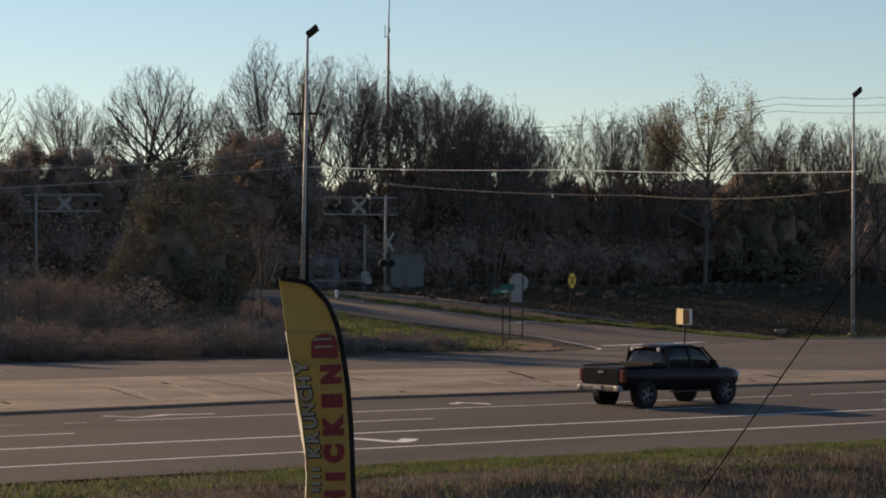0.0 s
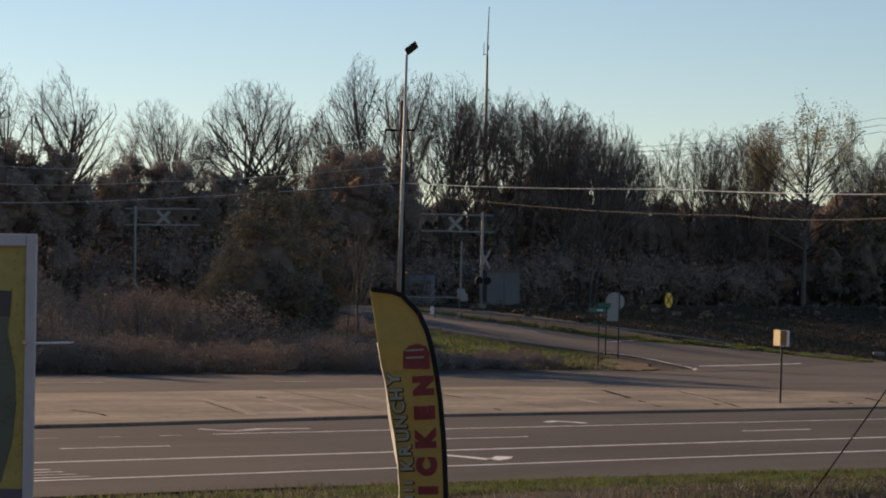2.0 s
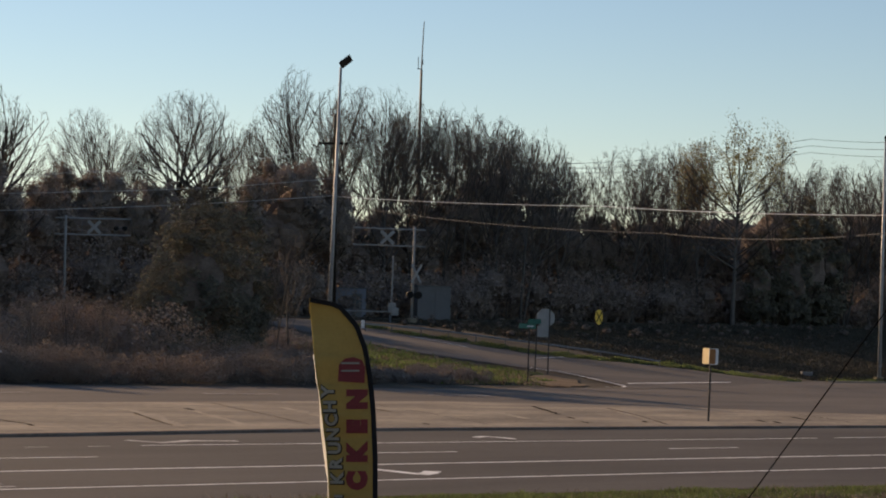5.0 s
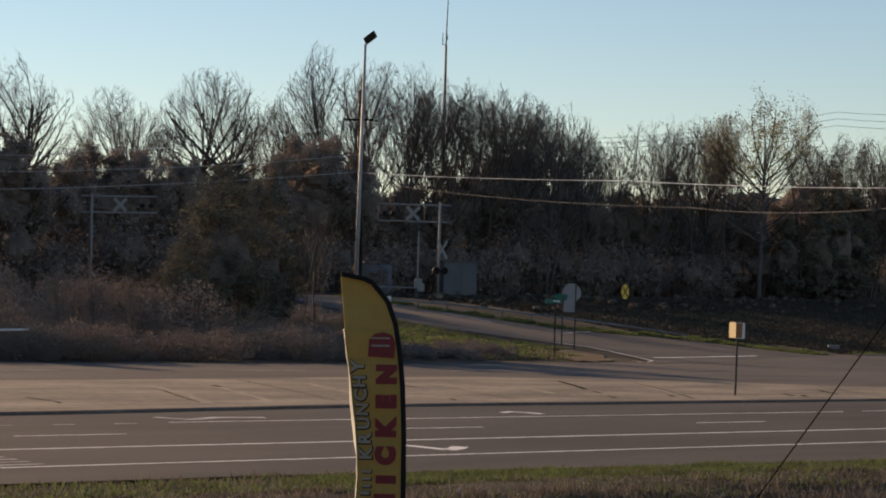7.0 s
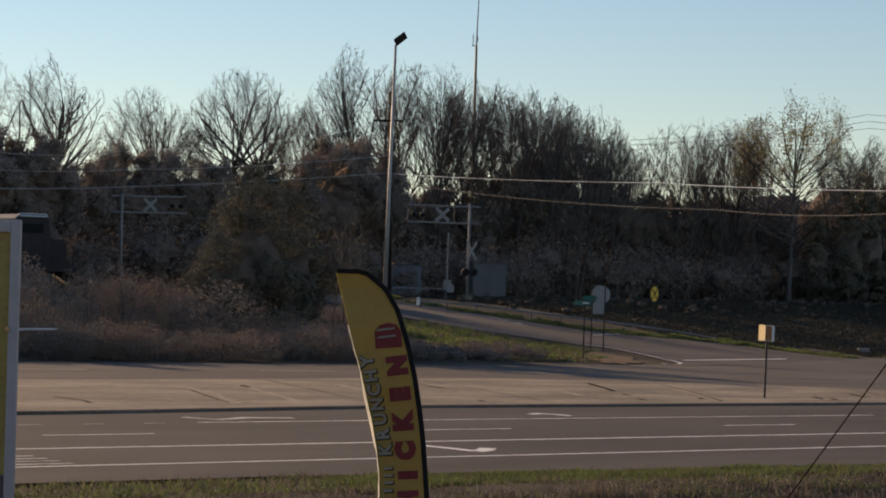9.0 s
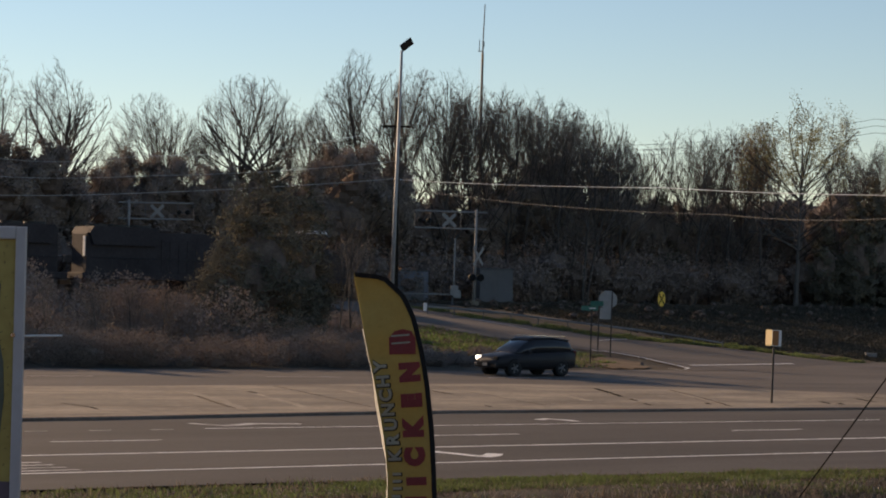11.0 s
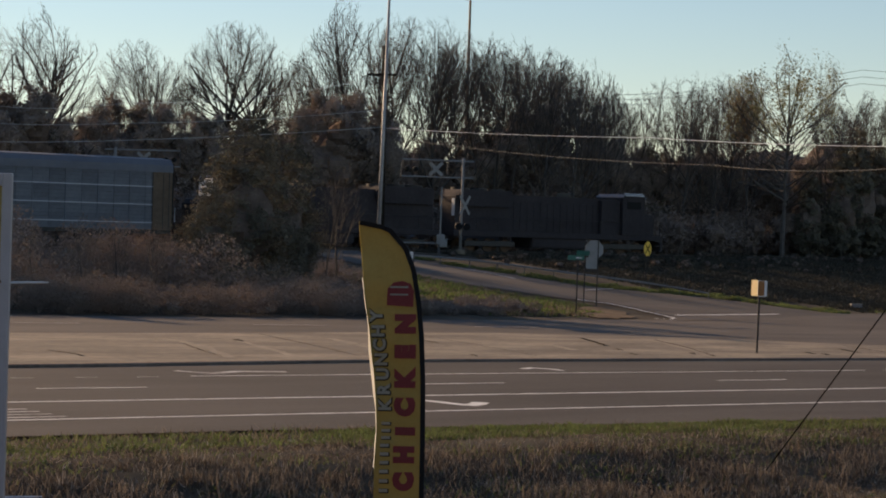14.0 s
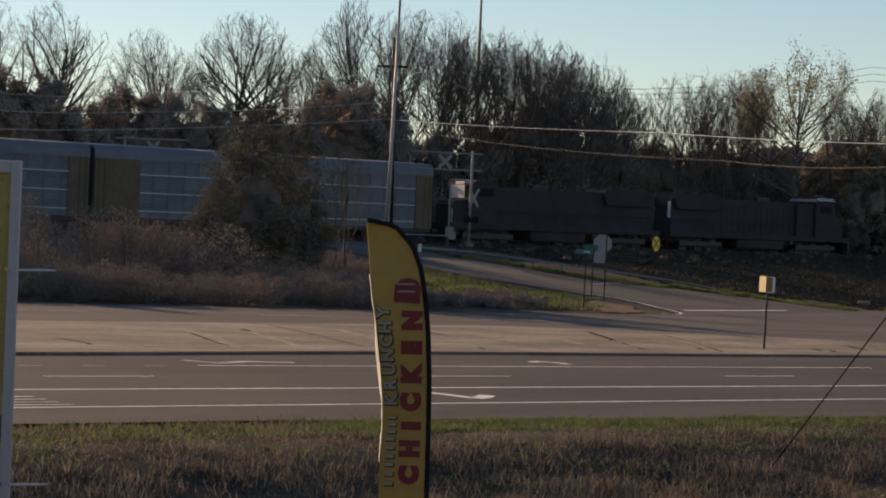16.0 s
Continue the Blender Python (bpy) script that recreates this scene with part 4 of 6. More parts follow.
def build_poles():
    street_lamp(-4.15, 119.0, 16.3, 1.0, 10)
    street_lamp(29.3, 137.5, 14.6, 0.2, 10)
    # wooden utility pole
    x, y = -4.93, 150.0
    u, v = uv_of(x, y)
    z0 = ground_z(u, v)
    ob = thing("utility_pole", pose(x, y, z0, 0, -0.8, 0), "dark wooden utility pole with a crossarm", "utility pole")
    part("pole", Shape().tube([(0, 0, -0.2), (0, 0, 7), (0, 0, 13.8)], [0.19, 0.165, 0.13], 10), POLEWOOD, ob, soft=True)
    part("crossarm", Shape().box((-0.15, -0.17, 11.9), (2.0, 0.1, 0.13), None, 0.015), POLEWOOD, ob)
    for q in (-1.05, -0.5, 0.25, 0.75):
        part("insulator", Shape().tube([(q, -0.17, 11.95), (q, -0.17, 12.05), (q, -0.17, 12.1), (q, -0.17, 12.2)], [0.02, 0.06, 0.04, 0.05], 8), SIGNBACK, ob)
    part("brace", Shape().tube([(-0.7, -0.17, 11.85), (0, -0.15, 11.2)], 0.02, 5).tube([(0.8, -0.17, 11.85), (0, -0.15, 11.2)], 0.02, 5), DARKSTEEL, ob)
    part("transformer", Shape().tube([(0.0, 0, 12.9), (0.0, 0, 13.0), (0, 0, 13.85), (0, 0, 13.9)], [0.1, 0.17, 0.17, 0.1], 12), DARKSTEEL, ob)
    # bright primary line to the right, slack lines, and lines to the left
    cable("overhead_cable", [ray_point(660, 311, 150), ray_point(1130, 326, 121), ray_point(1640, 340, 96)], 0.12, 0.02, WIRE, "bright bare overhead cable beside the railway")
    cable("overhead_cable", [ray_point(690, 330, 148), ray_point(1240, 374, 117), ray_point(1640, 371, 96)], 0.3, 0.018, DULLSTEEL, "thin overhead cable beside the railway")
    cable("overhead_cable", [ray_point(655, 309, 150), ray_point(180, 335, 146), ray_point(-120, 336, 144)], 0.1, 0.026, GREYWIRE, "grey overhead cable beside the railway")
    cable("overhead_cable", [ray_point(655, 278, 150), ray_point(200, 304, 146), ray_point(-120, 300, 144)], 0.2, 0.022, GREYWIRE, "grey overhead cable beside the railway")
    cable("overhead_cable", [ray_point(640, 222, 150), ray_point(200, 268, 146), ray_point(-120, 262, 144)], 0.5, 0.022, GREYWIRE, "thin overhead cable beside the railway")
    for k in range(3):
        cable("far_cable", [ray_point(985, 252 + 8 * k, 330), ray_point(1500, 205 + 12 * k, 330), ray_point(1860, 190 + 14 * k, 330)], 1.0, 0.03, BLACKWIRE, "distant power line above the woods")
    for bx, y in ((985, 252), (1860, 190)):
        top = ray_point(bx, y, 330)
        ob = thing("power_pole", pose(top.x, top.y, 2.4), "tall distant power pole behind the woods", "power pole", "distant power poles")
        part("pole", Shape().tube([(0, 0, -0.3), (0, 0, top.z - 1.9)], [0.3, 0.18], 8), POLEWOOD, ob)
        part("crossarm", Shape().box((0, 0, top.z - 2.4), (0.2, 0.2, 0.2)), POLEWOOD, ob)
    # radio mast far behind the woods
    ob = thing("radio_mast", pose(0.76, 229.8, 2.4, 0, 0.2, 0), "slender steel radio mast behind the woods", "mast")
    part("tower", Shape().tube([(0, 0, 0), (0, 0, 12), (0, 0, 25.2)], [0.22, 0.18, 0.12], 6), DARKSTEEL, ob)
    part("antenna", Shape().tube([(0, 0, 25.2), (0.04, 0, 27.5), (0.12, 0, 30.2)], [0.08, 0.06, 0.045], 6), DULLSTEEL, ob)
    part("bracket", Shape().box((-0.2, 0, 25.3), (0.5, 0.1, 0.08)).box((-0.35, 0, 25.9), (0.08, 0.08, 1.2)).box((0.12, 0, 26.0), (0.1, 0.1, 0.5)), SIGNBACK, ob)


def octagon(r):
    return [(r * math.cos(math.pi / 8 + k * math.pi / 4), r * math.sin(math.pi / 8 + k * math.pi / 4)) for k in range(8)]


def disc(r, n=28):
    return [(r * math.cos(2 * math.pi * k / n), r * math.sin(2 * math.pi * k / n)) for k in range(n)]


def rounded(w, h, r):
    out = []
    for cx, cz, a0 in ((w / 2 - r, h / 2 - r, 0), (-w / 2 + r, h / 2 - r, 90), (-w / 2 + r, -h / 2 + r, 180), (w / 2 - r, -h / 2 + r, 270)):
        for k in range(4):
            a = radians(a0 + k * 30)
            out.append((cx + r * math.cos(a), cz + r * math.sin(a)))
    return out


def post(h, w=0.06):
    s = Shape()
    s.box((0, 0, h / 2 - 0.1), (w, 0.012, h + 0.2))
    s.box((-w / 2, 0.018, h / 2 - 0.1), (0.012, 0.03, h + 0.2))
    s.box((w / 2, 0.018, h / 2 - 0.1), (0.012, 0.03, h + 0.2))
    return s


def guy_wire():
    """A taut dark wire that rises from an anchor in the verge."""
    a, b = Vector((6.265, 44.5, -0.618)), Vector((12.758, 44.5, 8.716))
    a.z = ground_z(*uv_of(a.x, a.y))
    d = (b - a).normalized()
    ob = thing("guy_wire", pose(a.x, a.y, a.z), "taut dark guy wire anchored in the grassy verge", "cable")
    part("wire", Shape().tube([d * 0.5, (b - a) * 0.5, b - a], 0.0135, 6), TAR, ob)
    part("anchor_rod", Shape().tube([d * -0.2, d * 0.6], 0.014, 6), TAR, ob, "steel anchor rod in the ground")
    part("clamp", Shape().tube([d * 0.5, d * 0.58], 0.022, 6), TAR, ob)


def build_signs():
    # sign on the median: yellow faces back to back, seen edge on; sunlight and shade are in their colours
    p = at(59.6, 55.6, 0.18)
    ob = thing("median_sign", pose(p.x + 0.12, p.y, p.z, 0, 1.0, 0), "yellow two-sided sign on a dark steel post on the median", "road sign")
    part("post", Shape().box((0, 0, 1.2), (0.075, 0.075, 2.5), None, 0.01), DARKSTEEL, ob)
    part("panel", Shape().prism(rounded(0.36, 0.58, 0.05), 0.012, pose(-0.17, 0.10, 2.30, 0, 0, -58)), LITYELLOW, ob, "yellow sheeting panel, pale as if sunlit")
    part("panel", Shape().prism(rounded(0.37, 0.58, 0.05), 0.012, pose(0.09, -0.06, 2.29, 0, 0, 18)), WHITE, ob, "panel with a white border")
    part("border", Shape().prism(rounded(0.25, 0.54, 0.04), 0.006, pose(0.09, -0.06, 2.29, 0, 0, 18) @ pose(-0.05, -0.010, 0)), SHADEDYELLOW, ob, "yellow face, orange-brown as if shaded")
    # stop sign seen from behind, with its street name plate
    p = Vector((7.75, 121.2, 0.2))
    ob = thing("stop_sign", pose(p.x, p.y, p.z, 0, 0.6, 0), "stop sign seen from its bare metal back on two posts", "road sign")
    part("post", post(3.55), DARKSTEEL, ob, at_pose=pose(0.0, 0, 0))
    part("post", post(3.5), DARKSTEEL, ob, at_pose=pose(-0.68, 0.1, -0.05))
    part("octagon", Shape().prism(octagon(0.54), 0.01, pose(-0.22, -0.02, 3.02, 0, 0, 8)), SIGNBACK, ob, "bare aluminium back of a stop sign")
    part("lower_plate", Shape().prism(rounded(0.66, 0.62, 0.04), 0.01, pose(-0.32, -0.015, 2.28, 0, 0, 8)), SIGNBACK, ob)
    part("brace", Shape().box((-0.33, -0.03, 1.86), (0.72, 0.03, 0.06)), DARKSTEEL, ob)
    p = Vector((6.2, 112.6, -0.1))
    ob = thing("street_name_sign", pose(p.x, p.y, p.z, 0, 0.4, 0), "green street name blades on a dark post", "road sign")
    part("post", post(2.9), DARKSTEEL, ob)
    part("blade", Shape().prism(rounded(0.95, 0.24, 0.03), 0.008, pose(-0.1, 0, 2.95, 0, 0, 24)), GREEN, ob, "green name blade with pale bars")
    part("blade", Shape().prism(rounded(0.8, 0.24, 0.03), 0.008, pose(0.25, 0.02, 3.2, 0, 0, -38)), GREEN, ob, "green name blade")
    part("lettering", Shape().box((-0.1, -0.008, 2.95), (0.6, 0.004, 0.06), pose(0, 0, 0, 0, 0, 0)), WHITE, ob, "plain pale bars")
    # railway warning sign
    p = Vector((12.22, 142.5, 1.0))
    ob = thing("railway_warning_sign", pose(p.x, p.y, p.z, 0, 0.8, 0), "round yellow railway warning sign with a black cross", "road sign")
    part("post", post(2.2), DARKSTEEL, ob)
    turn = pose(0.05, -0.03, 2.2, 0, 0, 55)
    part("plate", Shape().prism(disc(0.48), 0.008, turn), YELLOW, ob)
    s = Shape()
    for a in (45, -45):
        s.box((0, -0.008, 0), (0.88, 0.006, 0.09), turn @ pose(0, 0, 0, 0, a, 0))
    part("cross", s, BLACK, ob)
    # low utility box on the verge by the kerb
    ob = thing("utility_box", pose(24.6, 136.4, ground_z(*uv_of(24.6, 136.4))), "small grey utility box in the grass", "utility box")
    part("body", Shape().box((0, 0, 0.1), (0.66, 0.4, 0.2), None, 0.03), GUARDSTEEL, ob)
    part("lid", Shape().box((0, 0, 0.22), (0.72, 0.46, 0.04), None, 0.015), GUARDSTEEL, ob)


def crossbuck(ob, m, length=1.25, label="white crossbuck"):
    s = Shape()
    for i, a in enumerate((45, -45)):
        s.prism(rounded(length, 0.23, 0.02), 0.012, m @ pose(0, -0.016 * i, 0, 0, a, 0))
    return part("crossbuck", s, DIMWHITE, ob, label)


def signal_mast(x, y, z, label, arm_len, arm_h, lean=0.5, low_signs=True):
    ob = thing("crossing_signal", pose(x, y, z, 0, lean, 0), label, "railway signal", "railway crossing signals")
    part("mast", Shape().tube([(0, 0, 0), (0, 0, arm_h + 1.35)], [0.10, 0.08], 10), PALESTEEL, ob, soft=True)
    part("footing", Shape().box((0, 0, 0.1), (0.7, 0.7, 0.4), None, 0.05), CONCRETE, ob)
    away = 1 if arm_len > 0 else -1
    for h in (0.0, 1.15):
        part("arm_beam", Shape().tube([(0.75 * away, 0, arm_h + h), (-arm_len, 0, arm_h + h)], 0.06, 6), PALESTEEL, ob)
    for k in range(5):
        q = -arm_len * k / 4.0
        part("strut", Shape().tube([(q, 0, arm_h), (q, 0, arm_h + 1.15)], 0.03, 5), DULLSTEEL, ob)
    crossbuck(ob, pose(-arm_len * 0.44, -0.12, arm_h + 0.55))
    for q in (-0.3, 0.3):
        part("signal_light", Shape().tube([(-arm_len * 0.84 + q, -0.1, arm_h + 0.5), (-arm_len * 0.84 + q, -0.3, arm_h + 0.5)], [0.19, 0.15], 14), BLACK, ob, "black flashing light housing")
    part("light_bar", Shape().box((-arm_len * 0.84, -0.05, arm_h + 0.5), (0.9, 0.06, 0.06)), DULLSTEEL, ob)
    if low_signs:
        crossbuck(ob, pose(0.22, -0.2, arm_h - 1.85, 0, 0, 58), 1.75)
        for q in (-0.16, 0.42):
            part("signal_light", Shape().tube([(q, -0.16, arm_h - 3.3), (q, -0.4, arm_h - 3.3)], [0.27, 0.22], 16), BLACK, ob, "black flashing light housing")
        part("light_bar", Shape().box((0.13, -0.1, arm_h - 3.3), (0.9, 0.06, 0.06)), DULLSTEEL, ob)
    return ob


def build_crossing():
    signal_mast(0.35, 152.5, 2.4, "steel cantilever railway signal with a white crossbuck", 4.2, 5.2)
    signal_mast(-24.2, 158.0, 2.4, "distant cantilever railway signal behind the track", -4.6, 5.5, -0.3, low_signs=False)
    # raised gate arm with its mechanism
    ob = thing("crossing_gate", pose(-1.1, 152.0, 2.38, 0, 0.6, 0), "raised railway crossing gate with a pale arm", "crossing gate")
    part("pedestal", Shape().tube([(0, 0, -0.1), (0, 0, 1.1)], 0.09, 8), DULLSTEEL, ob)
    part("mechanism", Shape().box((0.1, 0, 1.0), (0.55, 0.4, 0.7), None, 0.05), SIGNBACK, ob)
    part("arm", Shape().box((0.05, -0.25, 2.6), (0.11, 0.03, 3.9), None, 0.01), DIMWHITE, ob)
    part("barrier_bar", Shape().tube([(0.0, -0.1, 0.72), (-3.6, -0.1, 0.68)], 0.045, 6), DIMWHITE, ob, "pale horizontal bar")
    part("counterweight", Shape().box((0.3, -0.2, 0.75), (0.5, 0.12, 0.55), None, 0.04), SIGNBACK, ob)
    # guard rail along the far side of the side road
    ob = thing("guard_rail", Matrix(), "dull steel guard rail along the side road", "guard rail")
    pts = [(85.9, 109.1), (87.3, 108.2), (88.6, 106.9), (89.4, 105.2), (90.1, 103.4), (90.9, 101.6), (91.9, 99.9), (93.0, 98.2), (94.2, 96.6), (95.1, 94.9), (95.8, 93.2)]
    P = [at(u + 0.25, v + 0.25) for u, v in pts]
    s = Shape()
    ring = [(0.02, 0.42), (-0.02, 0.44), (0, 0.475), (-0.02, 0.51), (0.02, 0.535), (0.05, 0.54), (0.055, 0.53), (0.02, 0.51), (0.03, 0.475), (0.02, 0.44)]
    tall = [1.0] * 8 + [0.9, 0.8, 0.65]
    s.loft([[p + Vector((a, 0, z * k)) for a, z in ring] for k, p in zip(tall, P)])
    part("rail", s, GUARDSTEEL, ob)
    for p in P:
        part("post", Shape().box((p.x + 0.06, p.y, p.z + 0.2), (0.06, 0.08, 0.52)), DULLSTEEL, ob)
    part("end_piece", Shape().box((P[0].x - 0.1, P[0].y, P[0].z + 0.45), (0.22, 0.08, 0.5), None, 0.04), WHITE, ob, "white end terminal")
    # sheds beyond the track
    for bx0, bx1, y0, y1, d, mat, lab in ((652, 708, 474, 520, 178, BLUEWHITE, "pale blue metal shed beyond the railway"), (797, 857, 471, 533, 176, GREYWALL, "grey metal signal cabin beyond the railway")):
        a, b = ray_point(bx0, y1, d), ray_point(bx1, y0, d)
        w, h = b.x - a.x, b.z - 2.3
        ob = thing("shed", pose(a.x + w / 2, d, 2.3, 0, 0, 8), lab, "shed")
        part("wall", Shape().box((0, 0, h / 2), (w, 2.4, h), None, 0.02), mat, ob)
        part("roof", Shape().box((0, 0, h + 0.04), (w + 0.2, 2.6, 0.1), None, 0.02), DULLSTEEL, ob)
        part("door", Shape().box((w * 0.2, -1.21, h * 0.42), (0.85, 0.05, h * 0.8), None, 0.01), GREYWALL, ob)
        part("door_frame", Shape().box((w * 0.2, -1.205, h * 0.44), (0.95, 0.03, h * 0.86)), mat, ob)


# a sunlit and a shaded copy of the median sign's yellow
LITYELLOW = varied("sunlit_yellow_sheeting", [(0.66, 0.50, 0.24), (0.76, 0.60, 0.32)], 3, 0.5)
SHADEDYELLOW = varied("shaded_yellow_sheeting", [(0.30, 0.115, 0.03), (0.38, 0.16, 0.045)], 3, 0.6)
GUARDSTEEL = varied("weathered_guard_rail", [(0.18, 0.175, 0.17), (0.25, 0.245, 0.24)], 1.2, 0.6, fine=8, spec=0.2)
BLUEWHITE = varied("pale_blue_metal", [(0.14, 0.152, 0.185), (0.18, 0.195, 0.23)], 0.8, 0.6, fine=6)
GREYWALL = varied("grey_painted_metal", [(0.10, 0.098, 0.098), (0.13, 0.127, 0.127)], 0.8, 0.6, fine=6)


def build_track():
    s = Shape()
    us = list(range(-300, 420, 20))
    ring = [(-4.2, -0.7), (-2.0, -0.05), (2.0, -0.05), (4.2, -0.7)]
    s.loft([[Vector((*xy(u, RAIL_V + q), RAIL_Z - 0.25 + z)) for q, z in ring] for u in us], closed=False, caps=False)
    solid("track_ballast", s, BALLAST, "grey crushed-stone railway ballast", "ballast", "structure")
    for q in (-0.75, 0.75):
        s = Shape()
        pr = [(-0.07, -0.16), (-0.02, -0.14), (-0.035, 0.0), (0.035, 0.0), (0.02, -0.14), (0.07, -0.16)]
        s.loft([[Vector((*xy(u, RAIL_V + q + a), RAIL_Z + z)) for a, z in pr] for u in us])
        solid("rail", s, RUST, "rusty steel railway rail on ballast", "rail", "structure")
    s = Shape()
    for i in range(260):
        u = 40 + i * 0.6
        x, y = xy(u, RAIL_V)
        s.box((0, 0, 0), (0.22, 2.6, 0.16), pose(x, y, RAIL_Z - 0.25, 0, 0, 39.3))
    ob = solid("sleepers", s, POLEWOOD, "dark wooden railway sleepers", "sleepers", "stuff")


BALLAST = varied("ballast_stone", [(0.07, 0.066, 0.062), (0.13, 0.125, 0.12), (0.19, 0.185, 0.18)], 2.5, 0.95, fine=5, bump=0.8)
build_trees()
build_brush()
build_grass()
build_poles()
build_signs()
guy_wire()
build_track()
build_crossing()


# ---------- vehicles ----------
CARPAINT = material("dark_car_paint", (0.016, 0.012, 0.013), 0.3)
TRUCKPAINT = material("black_truck_paint", (0.014, 0.012, 0.014), 0.28)
SUVPAINT = material("dark_grey_car_paint", (0.028, 0.027, 0.029), 0.4)
for _m in (CARPAINT, TRUCKPAINT, SUVPAINT):
    _m.node_tree.nodes["Principled BSDF"].inputs["Specular IOR Level"].default_value = 0.16
GLASS = material("tinted_glass", (0.022, 0.023, 0.025), 0.1)
GLASS.node_tree.nodes["Principled BSDF"].inputs["Specular IOR Level"].default_value = 0.45
RUBBER = varied("tyre_rubber", [(0.012, 0.012, 0.012), (0.025, 0.024, 0.023)], 4, 0.9)
ALLOY = varied("dusty_alloy_wheel", [(0.13, 0.125, 0.122), (0.19, 0.185, 0.18)], 4, 0.55, 0.3)
CHROME = material("chrome", (0.62, 0.62, 0.62), 0.12, 1.0)
DULLCHROME = varied("tarnished_chrome", [(0.09, 0.09, 0.09), (0.15, 0.15, 0.15)], 3, 0.4, 0.6)
TAILRED = material("red_lamp_lens", (0.11, 0.016, 0.014), 0.25)
CLEARLENS = material("clear_lamp_lens", (0.6, 0.6, 0.6), 0.15)
GLOWLAMP = material("lit_headlight", (0.9, 0.88, 0.8), 0.2)
GLOWLAMP.node_tree.nodes["Principled BSDF"].inputs["Emission Color"].default_value = (1, 0.95, 0.85, 1)
GLOWLAMP.node_tree.nodes["Principled BSDF"].inputs["Emission Strength"].default_value = 4.0


def ring_of(x, half):
    """A closed ring at x from half a profile of (y, z), bottom to top."""
    return [(x, y, z) for y, z in half] + [(x, -y, z) for y, z in reversed(half) if y > 1e-6]


def hull(stations):
    s = Shape()
    rings = []
    for x, w, zb, zs, zc in stations:
        rings.append(ring_of(x, [(0, zb), (w * 0.84, zb), (w * 0.97, zb + 0.14), (w, (zb + zs) / 2), (w * 0.975, zs - 0.08), (w * 0.90, zs), (w * 0.5, (zs + 2 * zc) / 3), (0, zc)]))
    return s.loft(rings)


def cabin(stations, grow_by=0.0):
    s = Shape()
    rings = []
    for x, wb, zb, wt, zt in stations:
        g = grow_by
        rings.append(ring_of(x, [(0, zb), (wb + g, zb), (wb + (wt - wb) * 0.5 + g, zb + (zt - zb) * 0.52), (wt + g, zt - 0.06 * min(1, (zt - zb) * 3)), (wt * 0.82, zt + g), (0, zt + g + 0.015)]))
    return s.loft(rings)


def wheel(parent, x, y, r, width, side):
    w = part("wheel", Shape().tube([(0, -0.03, 0), (0, 0.03, 0)], r * 0.2, 12), DARKSTEEL, parent, at_pose=pose(x, y, r))
    s = Shape()
    prof = [(-width / 2, 0.62 * r), (-width / 2, 0.9 * r), (-width * 0.38, r), (width * 0.38, r), (width / 2, 0.9 * r), (width / 2, 0.62 * r)]
    n = 28
    rings = [[(q * math.cos(2 * math.pi * k / n), p, q * math.sin(2 * math.pi * k / n)) for p, q in prof] for k in range(n + 1)]
    s.loft(rings, closed=True, caps=False)
    part("tyre", s, RUBBER, w, soft=True)
    s = Shape()
    f = side * width * 0.36
    for k in range(5):
        a = 2 * math.pi * k / 5
        for da in (-0.13, 0.13):
            s.tube([(0.1 * r * math.cos(a), f, 0.1 * r * math.sin(a)), (0.66 * r * math.cos(a + da), f, 0.66 * r * math.sin(a + da))], [0.035, 0.028], 5)
    s.tube([(0, f - 0.03, 0), (0, f + 0.03, 0)], 0.2 * r, 12)
    rim = [[(q * r * math.cos(2 * math.pi * k / n), f + p, q * r * math.sin(2 * math.pi * k / n)) for p, q in ((-0.03, 0.58), (0.02, 0.64), (0.02, 0.68), (-0.03, 0.68))] for k in range(n + 1)]
    s.loft(rim, closed=True, caps=False)
    part("rim", s, ALLOY, w)
    part("brake_disc", Shape().tube([(0, f - side * 0.07, 0), (0, f - side * 0.05, 0)], 0.5 * r, 18), DARKSTEEL, w)
    return w


def arch(parent, x, y, r, zc, side):
    s = Shape()
    s.tube([(x, y - side * 0.25, zc), (x, y + side * 0.004, zc)], r * 1.13, 24)
    part("wheel_arch", s, BLACK, parent)


